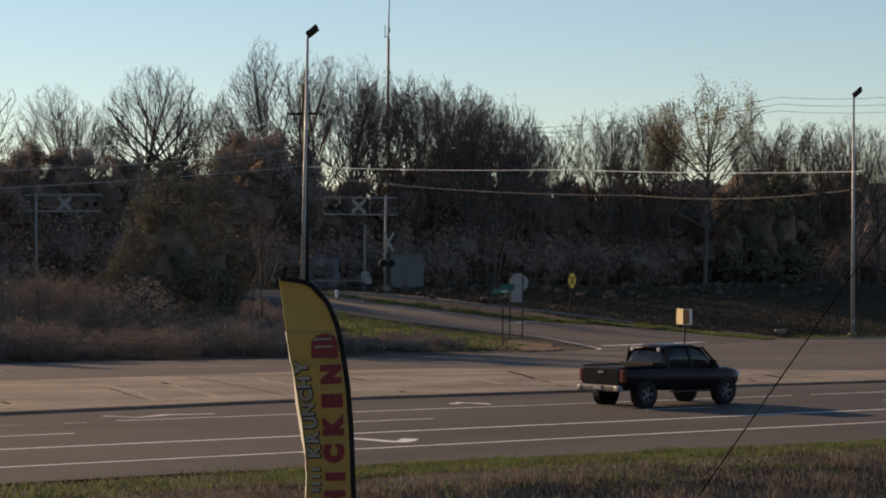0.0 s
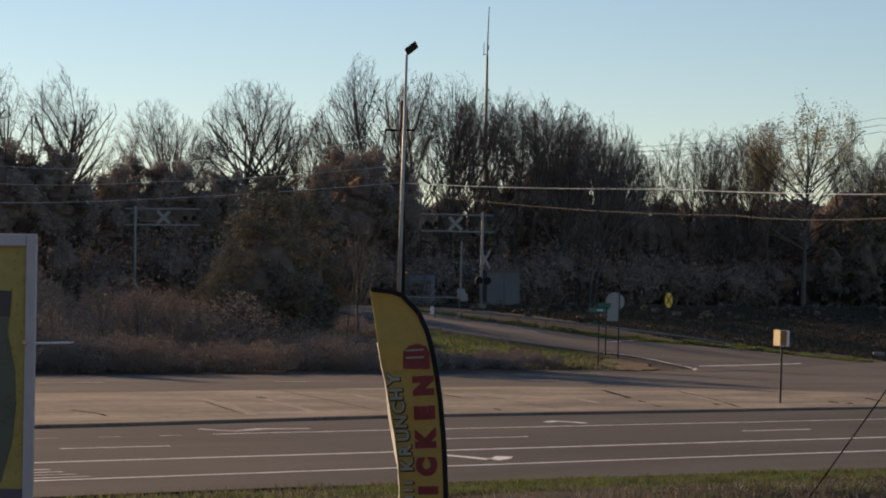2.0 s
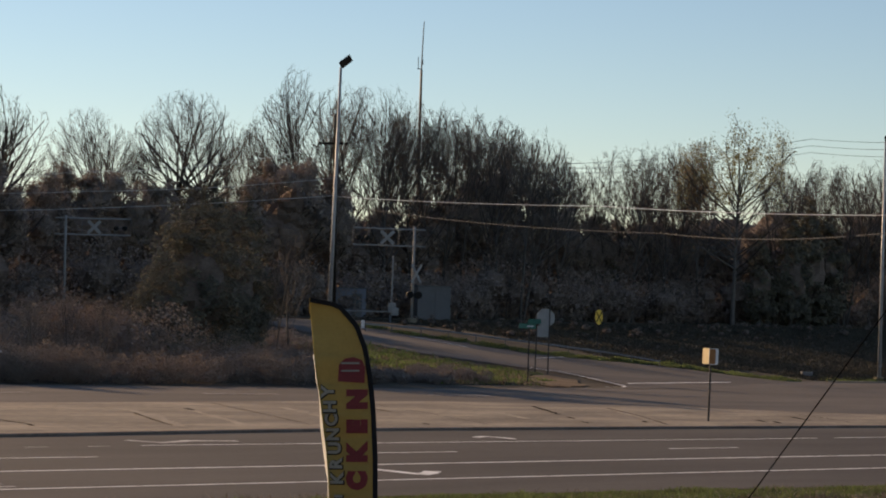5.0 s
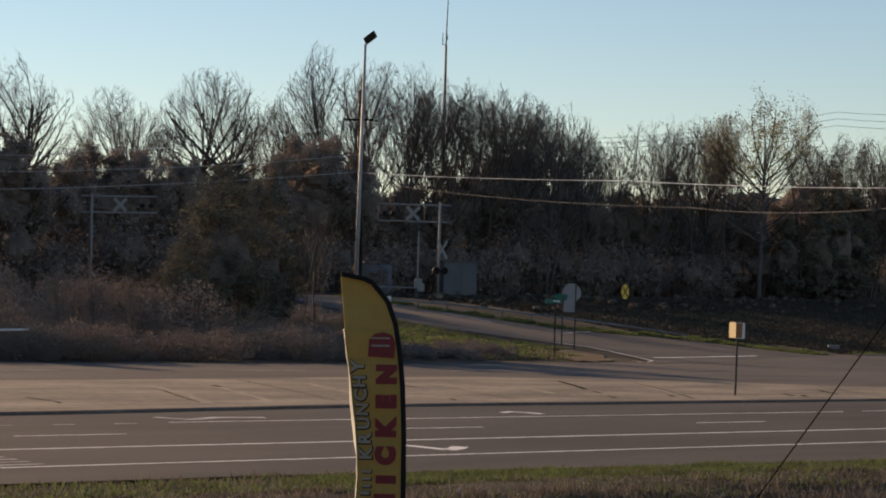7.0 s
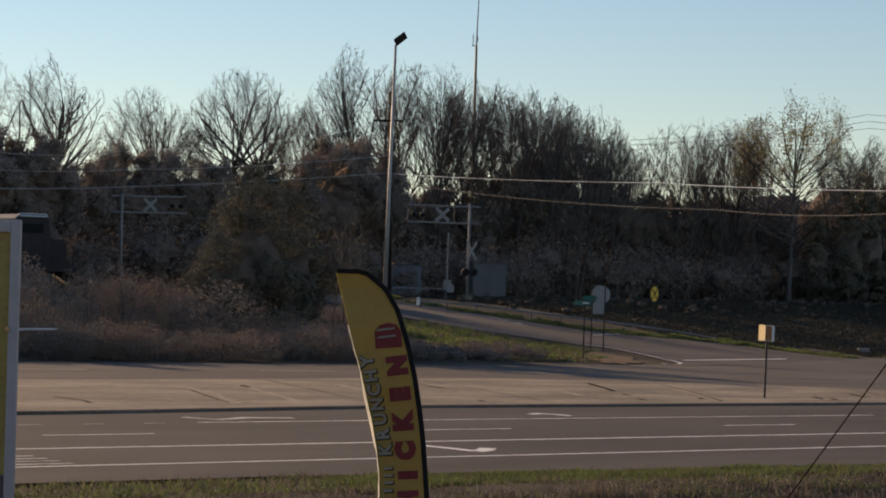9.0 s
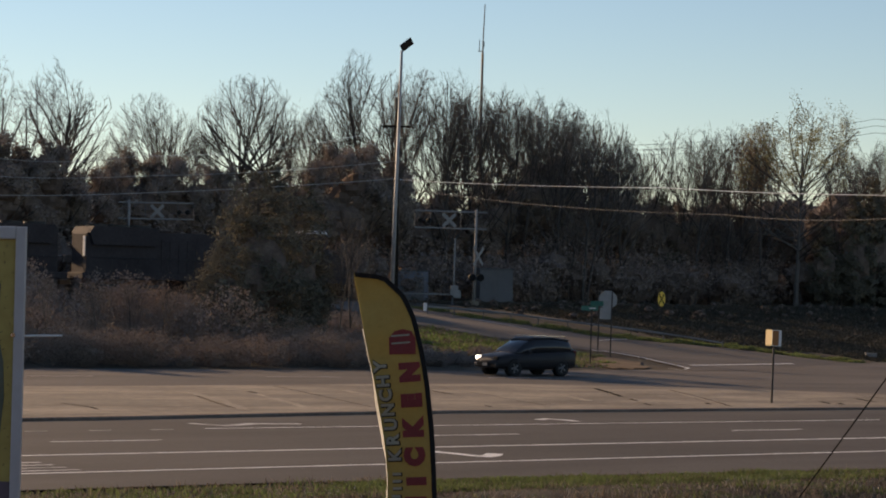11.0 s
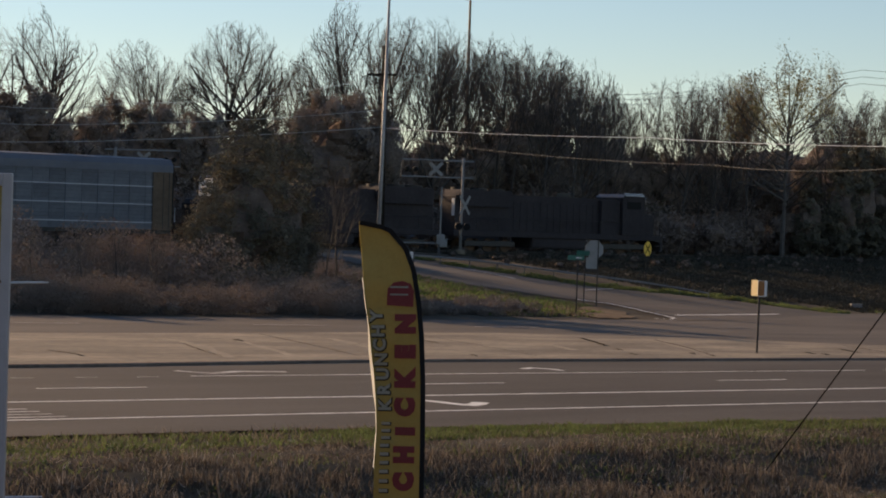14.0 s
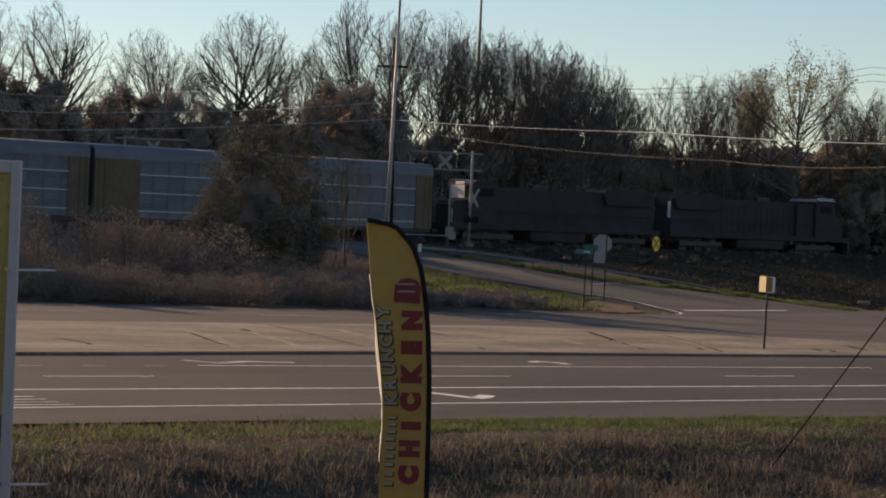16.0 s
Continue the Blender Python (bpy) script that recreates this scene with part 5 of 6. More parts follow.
def make_sedan():
    ob = thing("sedan_car", Matrix(), "dark saloon car driving along the highway", "car")
    part("body", hull([(-2.43, 0.62, 0.42, 0.80, 0.82), (-2.38, 0.78, 0.33, 0.96, 1.0), (-2.2, 0.87, 0.27, 1.03, 1.07), (-1.7, 0.92, 0.22, 1.03, 1.07), (-0.8, 0.925, 0.19, 0.99, 1.03), (0.2, 0.925, 0.19, 0.96, 1.0), (1.0, 0.92, 0.19, 0.93, 1.0), (1.45, 0.91, 0.2, 0.87, 0.95), (1.82, 0.87, 0.22, 0.79, 0.87), (2.06, 0.77, 0.26, 0.70, 0.76), (2.16, 0.6, 0.32, 0.6, 0.63)]), CARPAINT, ob, soft=True)
    st = [(-1.95, 0.74, 1.0, 0.70, 1.05), (-1.3, 0.80, 0.98, 0.64, 1.27), (-0.75, 0.83, 0.97, 0.63, 1.36), (-0.1, 0.84, 0.95, 0.63, 1.38), (0.4, 0.83, 0.94, 0.63, 1.33), (0.85, 0.82, 0.93, 0.66, 1.16), (1.35, 0.76, 0.92, 0.72, 0.98)]
    part("window", cabin(st), GLASS, ob, "dark tinted glass all round", soft=True)
    part("roof", Shape().loft([[(x, y * w, z - 0.055 * abs(y) ** 3) for y in (-1, -0.6, 0, 0.6, 1)] + [(x, y * w, z - 0.03 - 0.055 * abs(y) ** 3) for y in (1, 0.6, 0, -0.6, -1)] for x, w, z in ((-1.1, 0.62, 1.335), (-0.75, 0.645, 1.395), (-0.1, 0.65, 1.415), (0.35, 0.645, 1.365), (0.5, 0.63, 1.32))]), CARPAINT, ob, soft=True)
    for s in (-1, 1):
        part("pillar", Shape().tube([(1.3, s * 0.74, 0.96), (0.45, s * 0.63, 1.315)], 0.026, 6), CARPAINT, ob)
        part("pillar", Shape().tube([(-0.15, s * 0.85, 0.95), (-0.25, s * 0.645, 1.35)], 0.04, 6), BLACK, ob)
        part("pillar", Shape().tube([(-1.75, s * 0.71, 1.03), (-1.0, s * 0.615, 1.30)], 0.034, 6), CARPAINT, ob)
        part("mirror", Shape().box((0.75, s * 0.98, 0.98), (0.16, 0.2, 0.13), None, 0.04), CARPAINT, ob)
        part("tail_light", Shape().box((-2.32, s * 0.66, 0.86), (0.2, 0.36, 0.15), None, 0.04), TAILRED, ob, "red tail light")
        # pale block added over the tail light to imitate its sun glint
        part("reversing_light", Shape().box((-2.40, s * 0.72, 0.94), (0.08, 0.2, 0.08), None, 0.02), CLEARLENS, ob)
        part("headlight", Shape().box((1.97, s * 0.62, 0.68), (0.24, 0.34, 0.11), None, 0.04), CLEARLENS, ob)
        for hx in (-0.1, -1.0):
            part("door_handle", Shape().box((hx, s * 0.925, 0.84), (0.18, 0.03, 0.03), None, 0.01), CHROME, ob)
        for ax in (-1.4, 1.4):
            arch(ob, ax, s * 0.9, 0.34, 0.35, s)
            wheel(ob, ax, s * 0.82, 0.335, 0.22, s)
    part("number_plate", Shape().box((-2.42, 0, 0.72), (0.03, 0.32, 0.14), None, 0.006), SIGNBACK, ob, "plain grey plate")
    part("bumper", Shape().box((-2.36, 0, 0.47), (0.18, 1.66, 0.2), None, 0.06), CARPAINT, ob)
    # sun glint on one side of the bumper, painted as a white strip
    part("bumper_trim", Shape().box((-2.45, 0.40, 0.53), (0.04, 0.86, 0.08), None, 0.012), WHITE, ob, "white strip in place of a sun glint on the rear bumper")
    part("trim", Shape().box((-2.41, -0.2, 0.92), (0.05, 0.8, 0.05), None, 0.015), CHROME, ob, "chrome trunk trim")
    part("antenna_fin", Shape().box((-0.95, 0, 1.385), (0.16, 0.03, 0.05), None, 0.012), BLACK, ob)
    return ob


def make_pickup():
    ob = thing("pickup_truck", Matrix(), "black crew-cab pickup truck with a tarnished chrome rear bumper", "truck")
    part("body", hull([(-2.78, 0.86, 0.62, 1.18, 1.18), (-2.74, 0.93, 0.56, 1.22, 1.22), (-1.5, 0.95, 0.5, 1.22, 1.22), (-0.6, 0.95, 0.48, 1.2, 1.2), (0.5, 0.95, 0.46, 1.16, 1.17), (1.2, 0.95, 0.46, 1.12, 1.2), (2.0, 0.94, 0.48, 1.10, 1.19), (2.35, 0.9, 0.5, 1.04, 1.11), (2.5, 0.78, 0.56, 0.92, 0.96)]), TRUCKPAINT, ob, soft=True)
    part("bed", Shape().box((-1.8, 0, 1.215), (1.75, 1.56, 0.03)).box((-1.8, 0.87, 1.24), (1.8, 0.1, 0.06), None, 0.02).box((-1.8, -0.87, 1.24), (1.8, 0.1, 0.06), None, 0.02), BLACK, ob, "black cargo bed with rails")
    part("tailgate", Shape().box((-2.77, 0, 0.95), (0.07, 1.5, 0.52), None, 0.02), TRUCKPAINT, ob)
    part("tailgate_handle", Shape().box((-2.815, 0, 1.08), (0.03, 0.22, 0.07), None, 0.01), CHROME, ob)
    st = [(-0.86, 0.86, 1.16, 0.74, 1.25), (-0.78, 0.87, 1.15, 0.73, 1.78), (-0.3, 0.88, 1.15, 0.72, 1.83), (0.4, 0.88, 1.13, 0.72, 1.84), (0.85, 0.88, 1.12, 0.72, 1.76), (1.2, 0.87, 1.12, 0.76, 1.45), (1.55, 0.84, 1.12, 0.8, 1.18)]
    part("window", cabin(st), GLASS, ob, "dark tinted glass all round", soft=True)
    part("roof", Shape().loft([[(x, y * w, z - 0.05 * abs(y) ** 3) for y in (-1, -0.6, 0, 0.6, 1)] + [(x, y * w, z - 0.04 - 0.05 * abs(y) ** 3) for y in (1, 0.6, 0, -0.6, -1)] for x, w, z in ((-0.84, 0.74, 1.80), (-0.3, 0.745, 1.875), (0.4, 0.745, 1.88), (0.88, 0.735, 1.79))]), TRUCKPAINT, ob, soft=True)
    for s in (-1, 1):
        part("pillar", Shape().tube([(1.5, s * 0.84, 1.16), (0.86, s * 0.73, 1.77)], 0.045, 6), TRUCKPAINT, ob)
        part("pillar", Shape().tube([(0.25, s * 0.9, 1.13), (0.2, s * 0.73, 1.82)], 0.05, 6), TRUCKPAINT, ob)
        part("pillar", Shape().tube([(-0.8, s * 0.89, 1.15), (-0.78, s * 0.74, 1.8)], 0.06, 6), TRUCKPAINT, ob)
        part("mirror", Shape().box((1.0, s * 1.08, 1.28), (0.12, 0.22, 0.22), None, 0.03), BLACK, ob)
        part("tail_light", Shape().box((-2.73, s * 0.86, 0.98), (0.14, 0.16, 0.4), None, 0.03), TAILRED, ob, "red tail light")
        part("headlight", Shape().box((2.4, s * 0.68, 0.9), (0.2, 0.36, 0.2), None, 0.04), CLEARLENS, ob)
        part("running_board", Shape().box((0.2, s * 0.93, 0.44), (1.8, 0.16, 0.05), None, 0.015), DARKSTEEL, ob)
        for ax in (-1.78, 1.78):
            arch(ob, ax, s * 0.93, 0.41, 0.42, s)
            wheel(ob, ax, s * 0.84, 0.395, 0.27, s)
    part("rear_bumper", Shape().box((-2.86, 0, 0.6), (0.18, 1.72, 0.2), None, 0.05), DULLCHROME, ob, "tarnished chrome rear bumper")
    for s in (-1, 1):
        # bumper ends made paler to imitate the sun's glint
        part("bumper_end", Shape().box((-2.87, s * 0.79, 0.6), (0.2, 0.2, 0.17), None, 0.05), SIGNBACK, ob, "pale bumper end in place of a sun glint")
        # pale block added for the glint at the cab's rear corner
        part("cargo_light", Shape().box((-0.88, s * 0.56, 1.72), (0.06, 0.12, 0.12), None, 0.02), CLEARLENS, ob)
    part("number_plate", Shape().box((-2.96, 0, 0.63), (0.02, 0.32, 0.13), None, 0.004), SIGNBACK, ob, "plain grey plate")
    part("brake_light", Shape().box((-0.86, 0, 1.8), (0.05, 0.3, 0.05), None, 0.01), TAILRED, ob)
    part("toolbox", Shape().box((-1.12, 0, 1.27), (0.4, 1.5, 0.12), None, 0.03), BLACK, ob, "black toolbox across the bed")
    return ob


def make_suv():
    ob = thing("estate_car", Matrix(), "dark grey estate car with a lit headlight", "car")
    part("body", hull([(-2.32, 0.7, 0.45, 0.95, 0.97), (-2.2, 0.88, 0.34, 1.05, 1.08), (-1.4, 0.93, 0.28, 1.06, 1.1), (0.0, 0.93, 0.27, 1.02, 1.06), (1.0, 0.92, 0.28, 0.98, 1.06), (1.7, 0.9, 0.3, 0.92, 1.0), (2.15, 0.82, 0.33, 0.82, 0.88), (2.34, 0.65, 0.38, 0.7, 0.74)]), SUVPAINT, ob, soft=True)
    part("window", cabin([(-2.2, 0.78, 1.02, 0.7, 1.15), (-1.9, 0.82, 1.02, 0.66, 1.6), (-1.0, 0.85, 1.02, 0.66, 1.68), (0.1, 0.85, 1.0, 0.66, 1.66), (0.6, 0.84, 1.0, 0.68, 1.45), (1.2, 0.78, 0.99, 0.74, 1.05)]), GLASS, ob, "dark tinted glass all round", soft=True)
    part("roof", Shape().loft([[(x, y * w, z - 0.05 * abs(y) ** 3) for y in (-1, -0.6, 0, 0.6, 1)] + [(x, y * w, z - 0.04 - 0.05 * abs(y) ** 3) for y in (1, 0.6, 0, -0.6, -1)] for x, w, z in ((-2.0, 0.66, 1.63), (-1.0, 0.68, 1.725), (0.1, 0.68, 1.71), (0.35, 0.67, 1.62))]), SUVPAINT, ob, soft=True)
    for s in (-1, 1):
        part("roof_rail", Shape().tube([(-1.8, s * 0.6, 1.66), (-1.7, s * 0.6, 1.74), (0.0, s * 0.6, 1.74), (0.1, s * 0.6, 1.68)], 0.018, 6), CHROME, ob)
        part("mirror", Shape().box((0.65, s * 1.0, 1.06), (0.14, 0.2, 0.15), None, 0.04), SUVPAINT, ob)
        part("headlight", Shape().box((2.16, s * 0.62, 0.78), (0.22, 0.28, 0.15), None, 0.04), GLOWLAMP if s < 0 else BLACK, ob, "headlight")
        part("tail_light", Shape().box((-2.22, s * 0.72, 0.98), (0.16, 0.24, 0.3), None, 0.04), TAILRED, ob, "red tail light")
        for ax in (-1.38, 1.38):
            arch(ob, ax, s * 0.9, 0.36, 0.37, s)
            wheel(ob, ax, s * 0.82, 0.35, 0.23, s)
    part("bumper", Shape().box((2.26, 0, 0.48), (0.16, 1.5, 0.2), None, 0.06), SUVPAINT, ob)
    part("fog_light", Shape().box((2.3, -0.6, 0.5), (0.08, 0.16, 0.12), None, 0.03), CLEARLENS, ob)
    part("number_plate", Shape().box((2.36, 0, 0.5), (0.02, 0.32, 0.13), None, 0.004), SIGNBACK, ob, "plain grey plate")
    return ob


# ---------- train ----------
LOCOPAINT = varied("black_engine_paint", [(0.034, 0.029, 0.031), (0.045, 0.039, 0.041), (0.058, 0.050, 0.053)], 0.6, 0.75, fine=8, spec=0.15)
RACKSTEEL = varied("weathered_rack_steel", [(0.085, 0.095, 0.112), (0.115, 0.128, 0.148), (0.15, 0.164, 0.185)], 0.35, 0.6, 0.1, fine=9, spread=0.25)
RACKTOP = varied("galvanised_rack_roof", [(0.105, 0.115, 0.138), (0.14, 0.152, 0.178)], 0.4, 0.6, 0.1, fine=6)
RAILPALE = varied("pale_grey_rail_paint", [(0.36, 0.38, 0.41), (0.50, 0.52, 0.55)], 0.4, 0.6, fine=6)
# pale colour that stands in for the glint on the cab roof
ROOFGLINT = varied("roof_glint_pale", [(0.5, 0.49, 0.47), (0.62, 0.61, 0.58)], 1.0, 0.4, fine=6)
RACKEND = varied("brown_rack_door", [(0.085, 0.056, 0.034), (0.12, 0.080, 0.050), (0.15, 0.103, 0.066)], 0.5, 0.75, fine=8)


def bogie(parent, x, axles, r=0.5):
    b = part("bogie", Shape().box((x, 1.05, 0.62), (axles * 1.75 - 0.3, 0.16, 0.42), None, 0.06).box((x, -1.05, 0.62), (axles * 1.75 - 0.3, 0.16, 0.42), None, 0.06).box((x, 0, 0.7), (1.0, 2.1, 0.3), None, 0.05), DARKSTEEL, parent)
    for i in range(axles):
        ax = x + (i - (axles - 1) / 2) * 1.75
        w = Shape()
        for s in (-0.75, 0.75):
            w.tube([(0, s - 0.07, 0), (0, s + 0.07, 0)], [r, r * 0.97], 22)
        w.tube([(0, -0.95, 0), (0, 0.95, 0)], 0.09, 8)
        part("wheelset", w, RUST, b, at_pose=pose(ax, 0, r))
    return b


def make_locomotive(label, end_mat, roof_mat):
    """A hood-type diesel engine, its cab and short hood towards +x."""
    ob = thing("locomotive", Matrix(), label, "locomotive", "train vehicles")
    L = 22.0
    fore = pose(1.4, 0, 0)
    part("frame", Shape().box((0, 0, 1.36), (L - 0.6, 2.9, 0.42), None, 0.05), LOCOPAINT, ob)
    part("long_hood", Shape().prism([(-10.2, 1.55), (-10.2, 4.1), (-10.0, 4.35), (6.3, 4.35), (6.3, 1.55)], 1.9), LOCOPAINT, ob)
    part("radiator", Shape().prism([(-9.0, 3.4), (-9.3, 4.2), (-9.0, 4.62), (-4.2, 4.62), (-3.9, 4.2), (-4.2, 3.4)], 2.5), LOCOPAINT, ob, at_pose=pose(-0.8, 0, 0))
    for i in range(14):
        part("hood_door", Shape().box((-4.2 + i * 0.68, -0.965, 2.75), (0.62, 0.035, 2.2), None, 0.012), LOCOPAINT, ob)
    for i in range(3):
        part("roof_fan", Shape().tube([(-9.0 + i * 1.7, 0, 4.6), (-9.0 + i * 1.7, 0, 4.78)], 0.72, 20), DARKSTEEL, ob)
    part("exhaust_stack", Shape().box((1.2, 0, 4.5), (1.4, 0.5, 0.35), None, 0.04), DARKSTEEL, ob)
    part("equipment_box", Shape().box((3.9, 0, 2.9), (2.0, 2.6, 2.7), None, 0.06), LOCOPAINT, ob, at_pose=fore)
    part("cab", Shape().prism([(5.0, 1.55), (5.0, 4.5), (5.3, 4.72), (7.0, 4.72), (7.35, 4.45), (7.45, 3.5), (7.45, 1.55)], 3.0), LOCOPAINT, ob, at_pose=fore)
    part("cab_roof", Shape().prism([(4.9, 4.56), (5.3, 4.79), (7.05, 4.79), (7.5, 4.5), (7.5, 4.42), (7.0, 4.7), (5.3, 4.7), (4.9, 4.48)], 3.1), roof_mat, ob, at_pose=fore)
    part("cab_front", Shape().box((7.47, -0.3, 3.95), (0.04, 1.7, 1.05), pose(0, 0, 0), 0.02), end_mat, ob, "pale cab front", at_pose=fore)
    # added strip: the roof's glint painted as a pale slope
    part("roof_edge", Shape().box((0, 0, 0), (2.0, 0.34, 0.04), pose(6.2, -1.5, 4.74, 38, 0, 0), 0.01), ROOFGLINT, ob, "pale sloping strip in place of a roof glint", at_pose=fore)
    for y in (0.85,):
        part("windscreen", Shape().box((7.5, y, 4.12), (0.04, 0.5, 0.42), None, 0.02), GLASS, ob, at_pose=fore)
    for s in (-1, 1):
        part("cab_window", Shape().box((6.2, s * 1.51, 3.9), (1.5, 0.03, 0.6), None, 0.02), BLACK, ob, at_pose=fore)
        part("handrail", Shape().tube([(-10.6, s * 1.42, 2.55), (6.3, s * 1.42, 2.55)], 0.022, 5), DARKSTEEL, ob)
        for i in range(9):
            part("stanchion", Shape().tube([(-10.6 + i * 2.1, s * 1.42, 1.5), (-10.6 + i * 2.1, s * 1.42, 2.55)], 0.02, 5), DARKSTEEL, ob)
        part("end_post", Shape().tube([(10.65, s * 1.35, 0.9), (10.65, s * 1.35, 2.6)], 0.03, 5), end_mat, ob)
        part("steps", Shape().box((10.4, s * 1.3, 0.75), (0.7, 0.35, 0.06)).box((10.4, s * 1.3, 1.1), (0.7, 0.35, 0.06)), DARKSTEEL, ob)
    part("short_hood", Shape().prism([(8.85, 1.55), (8.85, 3.35), (10.1, 3.2), (10.35, 2.9), (10.35, 1.55)], 1.9), LOCOPAINT, ob)
    part("end_panel", Shape().box((-10.23, -0.72, 3.3), (0.05, 0.3, 1.3), None, 0.01), WHITE, ob, "pale end panel")
    part("number_board", Shape().box((7.48, 0, 4.55), (0.06, 1.0, 0.22), None, 0.02), end_mat, ob, at_pose=fore)
    part("fuel_tank", Shape().box((0, 0, 0.78), (5.6, 2.6, 0.85), None, 0.2), LOCOPAINT, ob)
    part("pilot", Shape().prism([(10.65, 0.3), (10.75, 1.5), (10.9, 1.5), (10.95, 0.3)], 2.8), LOCOPAINT, ob)
    part("coupler", Shape().box((11.15, 0, 0.9), (0.6, 0.3, 0.3), None, 0.05).box((-11.15, 0, 0.9), (0.6, 0.3, 0.3), None, 0.05), RUST, ob)
    bogie(ob, -6.9, 3)
    bogie(ob, 6.9, 3)
    return ob


def make_autorack():
    ob = thing("autorack_car", Matrix(), "blue-grey steel autorack wagon with brown end doors", "railway wagon", "train vehicles")
    L, h0, h1 = 28.2, 1.0, 4.9
    part("deck", Shape().box((0, 0, 0.92), (L, 2.8, 0.34), None, 0.04), DARKSTEEL, ob)
    part("core", Shape().box((0, 0, 2.95), (L - 1.6, 2.7, 3.9)), DARKSTEEL, ob)
    part("roof", Shape().loft([[(x, y, z) for y, z in ((-1.52, 4.86), (-1.5, 5.35), (-1.15, 5.72), (0, 5.85), (1.15, 5.72), (1.5, 5.35), (1.52, 4.86))] for x in (-L / 2, L / 2)]), RACKTOP, ob, "lighter galvanised roof")
    bays, rows = 22, 4
    bw, bh = (L - 1.8) / bays, (h1 - h0) / rows
    panel = Shape()
    n = 4
    for k in range(n):
        panel.box((0, 0, -bh / 2 + bh * (k + 0.5) / n), (bw - 0.02, 0.03 + 0.012 * (k % 2), bh / n - 0.012))
    pm = panel.mesh("side_panel", RACKSTEEL)
    for s in (-1, 1):
        for i in range(bays):
            for j in range(rows):
                part("side_panel", pm, RACKSTEEL, ob, at_pose=pose(-(L - 1.8) / 2 + bw * (i + 0.5), s * 1.42, h0 + bh * (j + 0.5) + 0.03))
        for i in range(0, bays + 1, 2):
            part("side_post", Shape().box((-(L - 1.8) / 2 + bw * i, s * 1.43, (h0 + h1) / 2), (0.07, 0.09, h1 - h0), None, 0.01), RACKSTEEL, ob)
        for z in (1.5, 2.7, 3.9):
            part("side_rail", Shape().box((0, s * 1.49, z), (L - 1.6, 0.05, 0.075), None, 0.008), RAILPALE, ob, "pale horizontal rail")
    for e in (-1, 1):
        part("end_door", Shape().box((e * (L / 2 - 0.1), 0, 2.95), (0.2, 2.9, 3.9), None, 0.05), RACKEND, ob, "brown end door")
        for s in (-1, 1):
            part("end_side", Shape().box((e * (L / 2 - 1.75 if e < 0 else L / 2 - 0.8), s * 1.49, 2.95), (3.4 if e < 0 else 1.5, 0.08, 3.86), None, 0.02), RACKEND, ob, "brown end panel")
            part("ladder", Shape().tube([(e * (L / 2 - 0.3), s * 1.52, 1.1), (e * (L / 2 - 0.3), s * 1.52, 4.9)], 0.03, 5).tube([(e * (L / 2 - 0.75), s * 1.52, 1.1), (e * (L / 2 - 0.75), s * 1.52, 4.9)], 0.03, 5), DARKSTEEL, ob)
        # the gap's darkness is added as a black box
        part("end_buffer", Shape().box((e * (L / 2 + 0.09), 0, 3.3), (0.18, 2.7, 4.4), None, 0.03), BLACK, ob, "black filling in place of the shaded gap between wagons")
        part("coupler", Shape().box((e * (L / 2 + 0.35), 0, 0.85), (0.8, 0.3, 0.3), None, 0.05), RUST, ob)
    bogie(ob, -9.6, 2, 0.42)
    bogie(ob, 9.6, 2, 0.42)
    return ob


# ---------- feather flag ----------
def cloth(name, base, through_col, rough=0.8):
    """Thin fabric that lets some light through."""
    m = varied(name, [tuple(c * 0.82 for c in base), base, tuple(min(1, c * 1.12) for c in base)], 3.0, rough, fine=10)
    t = m.node_tree
    b = t.nodes["Principled BSDF"]
    tr = t.nodes.new("ShaderNodeBsdfTranslucent")
    tr.inputs["Color"].default_value = (*through_col, 1)
    mix = t.nodes.new("ShaderNodeMixShader")
    mix.inputs[0].default_value = 0.35
    t.links.new(b.outputs[0], mix.inputs[1])
    t.links.new(tr.outputs[0], mix.inputs[2])
    t.links.new(mix.outputs[0], t.nodes["Material Output"].inputs["Surface"])
    return m


FLAGYELLOW = cloth("yellow_flag_cloth", (0.41, 0.325, 0.105), (0.36, 0.28, 0.075))
FLAGBLACK = cloth("black_sleeve_cloth", (0.012, 0.012, 0.014), (0.005, 0.005, 0.005))
FLAGRED = cloth("red_print", (0.32, 0.058, 0.058), (0.22, 0.03, 0.03))
FLAGWHITE = cloth("white_print", (0.46, 0.43, 0.34), (0.3, 0.3, 0.25))
FLAGDARK = cloth("dark_print", (0.04, 0.035, 0.02), (0.02, 0.015, 0.01))
# flag cloth made near-white where the sun strikes its edge
EDGE_SUNLIT = material("sunlit_edge_cloth", (0.75, 0.72, 0.62), 0.6)


def lerp_table(table, q):
    for (a, b), (c, d) in zip(table, table[1:]):
        if q <= c:
            return b + (d - b) * max(0.0, (q - a)) / (c - a)
    return table[-1][1]


# heights above the foot, and the cloth's two edges across from the pole, in metres
OUTER = [(0.4, 0.03), (1.55, 0.03), (2.3, 0.025), (2.9, 0.0), (3.32, -0.04), (3.7, -0.10), (3.97, -0.20), (4.2, -0.40), (4.28, -0.59), (4.285, -0.76), (4.29, -0.78)]
INNER = [(0.4, -0.57), (1.35, -0.57), (1.75, -0.55), (2.05, -0.56), (2.4, -0.59), (2.65, -0.62), (3.0, -0.655), (3.3, -0.70), (3.75, -0.75), (4.18, -0.79), (4.25, -0.79), (4.29, -0.79)]
CUTS = [0.45, 0.94, 1.29, 1.60, 1.86, 2.19, 2.53, 2.865, 3.22, 3.60, 4.30]
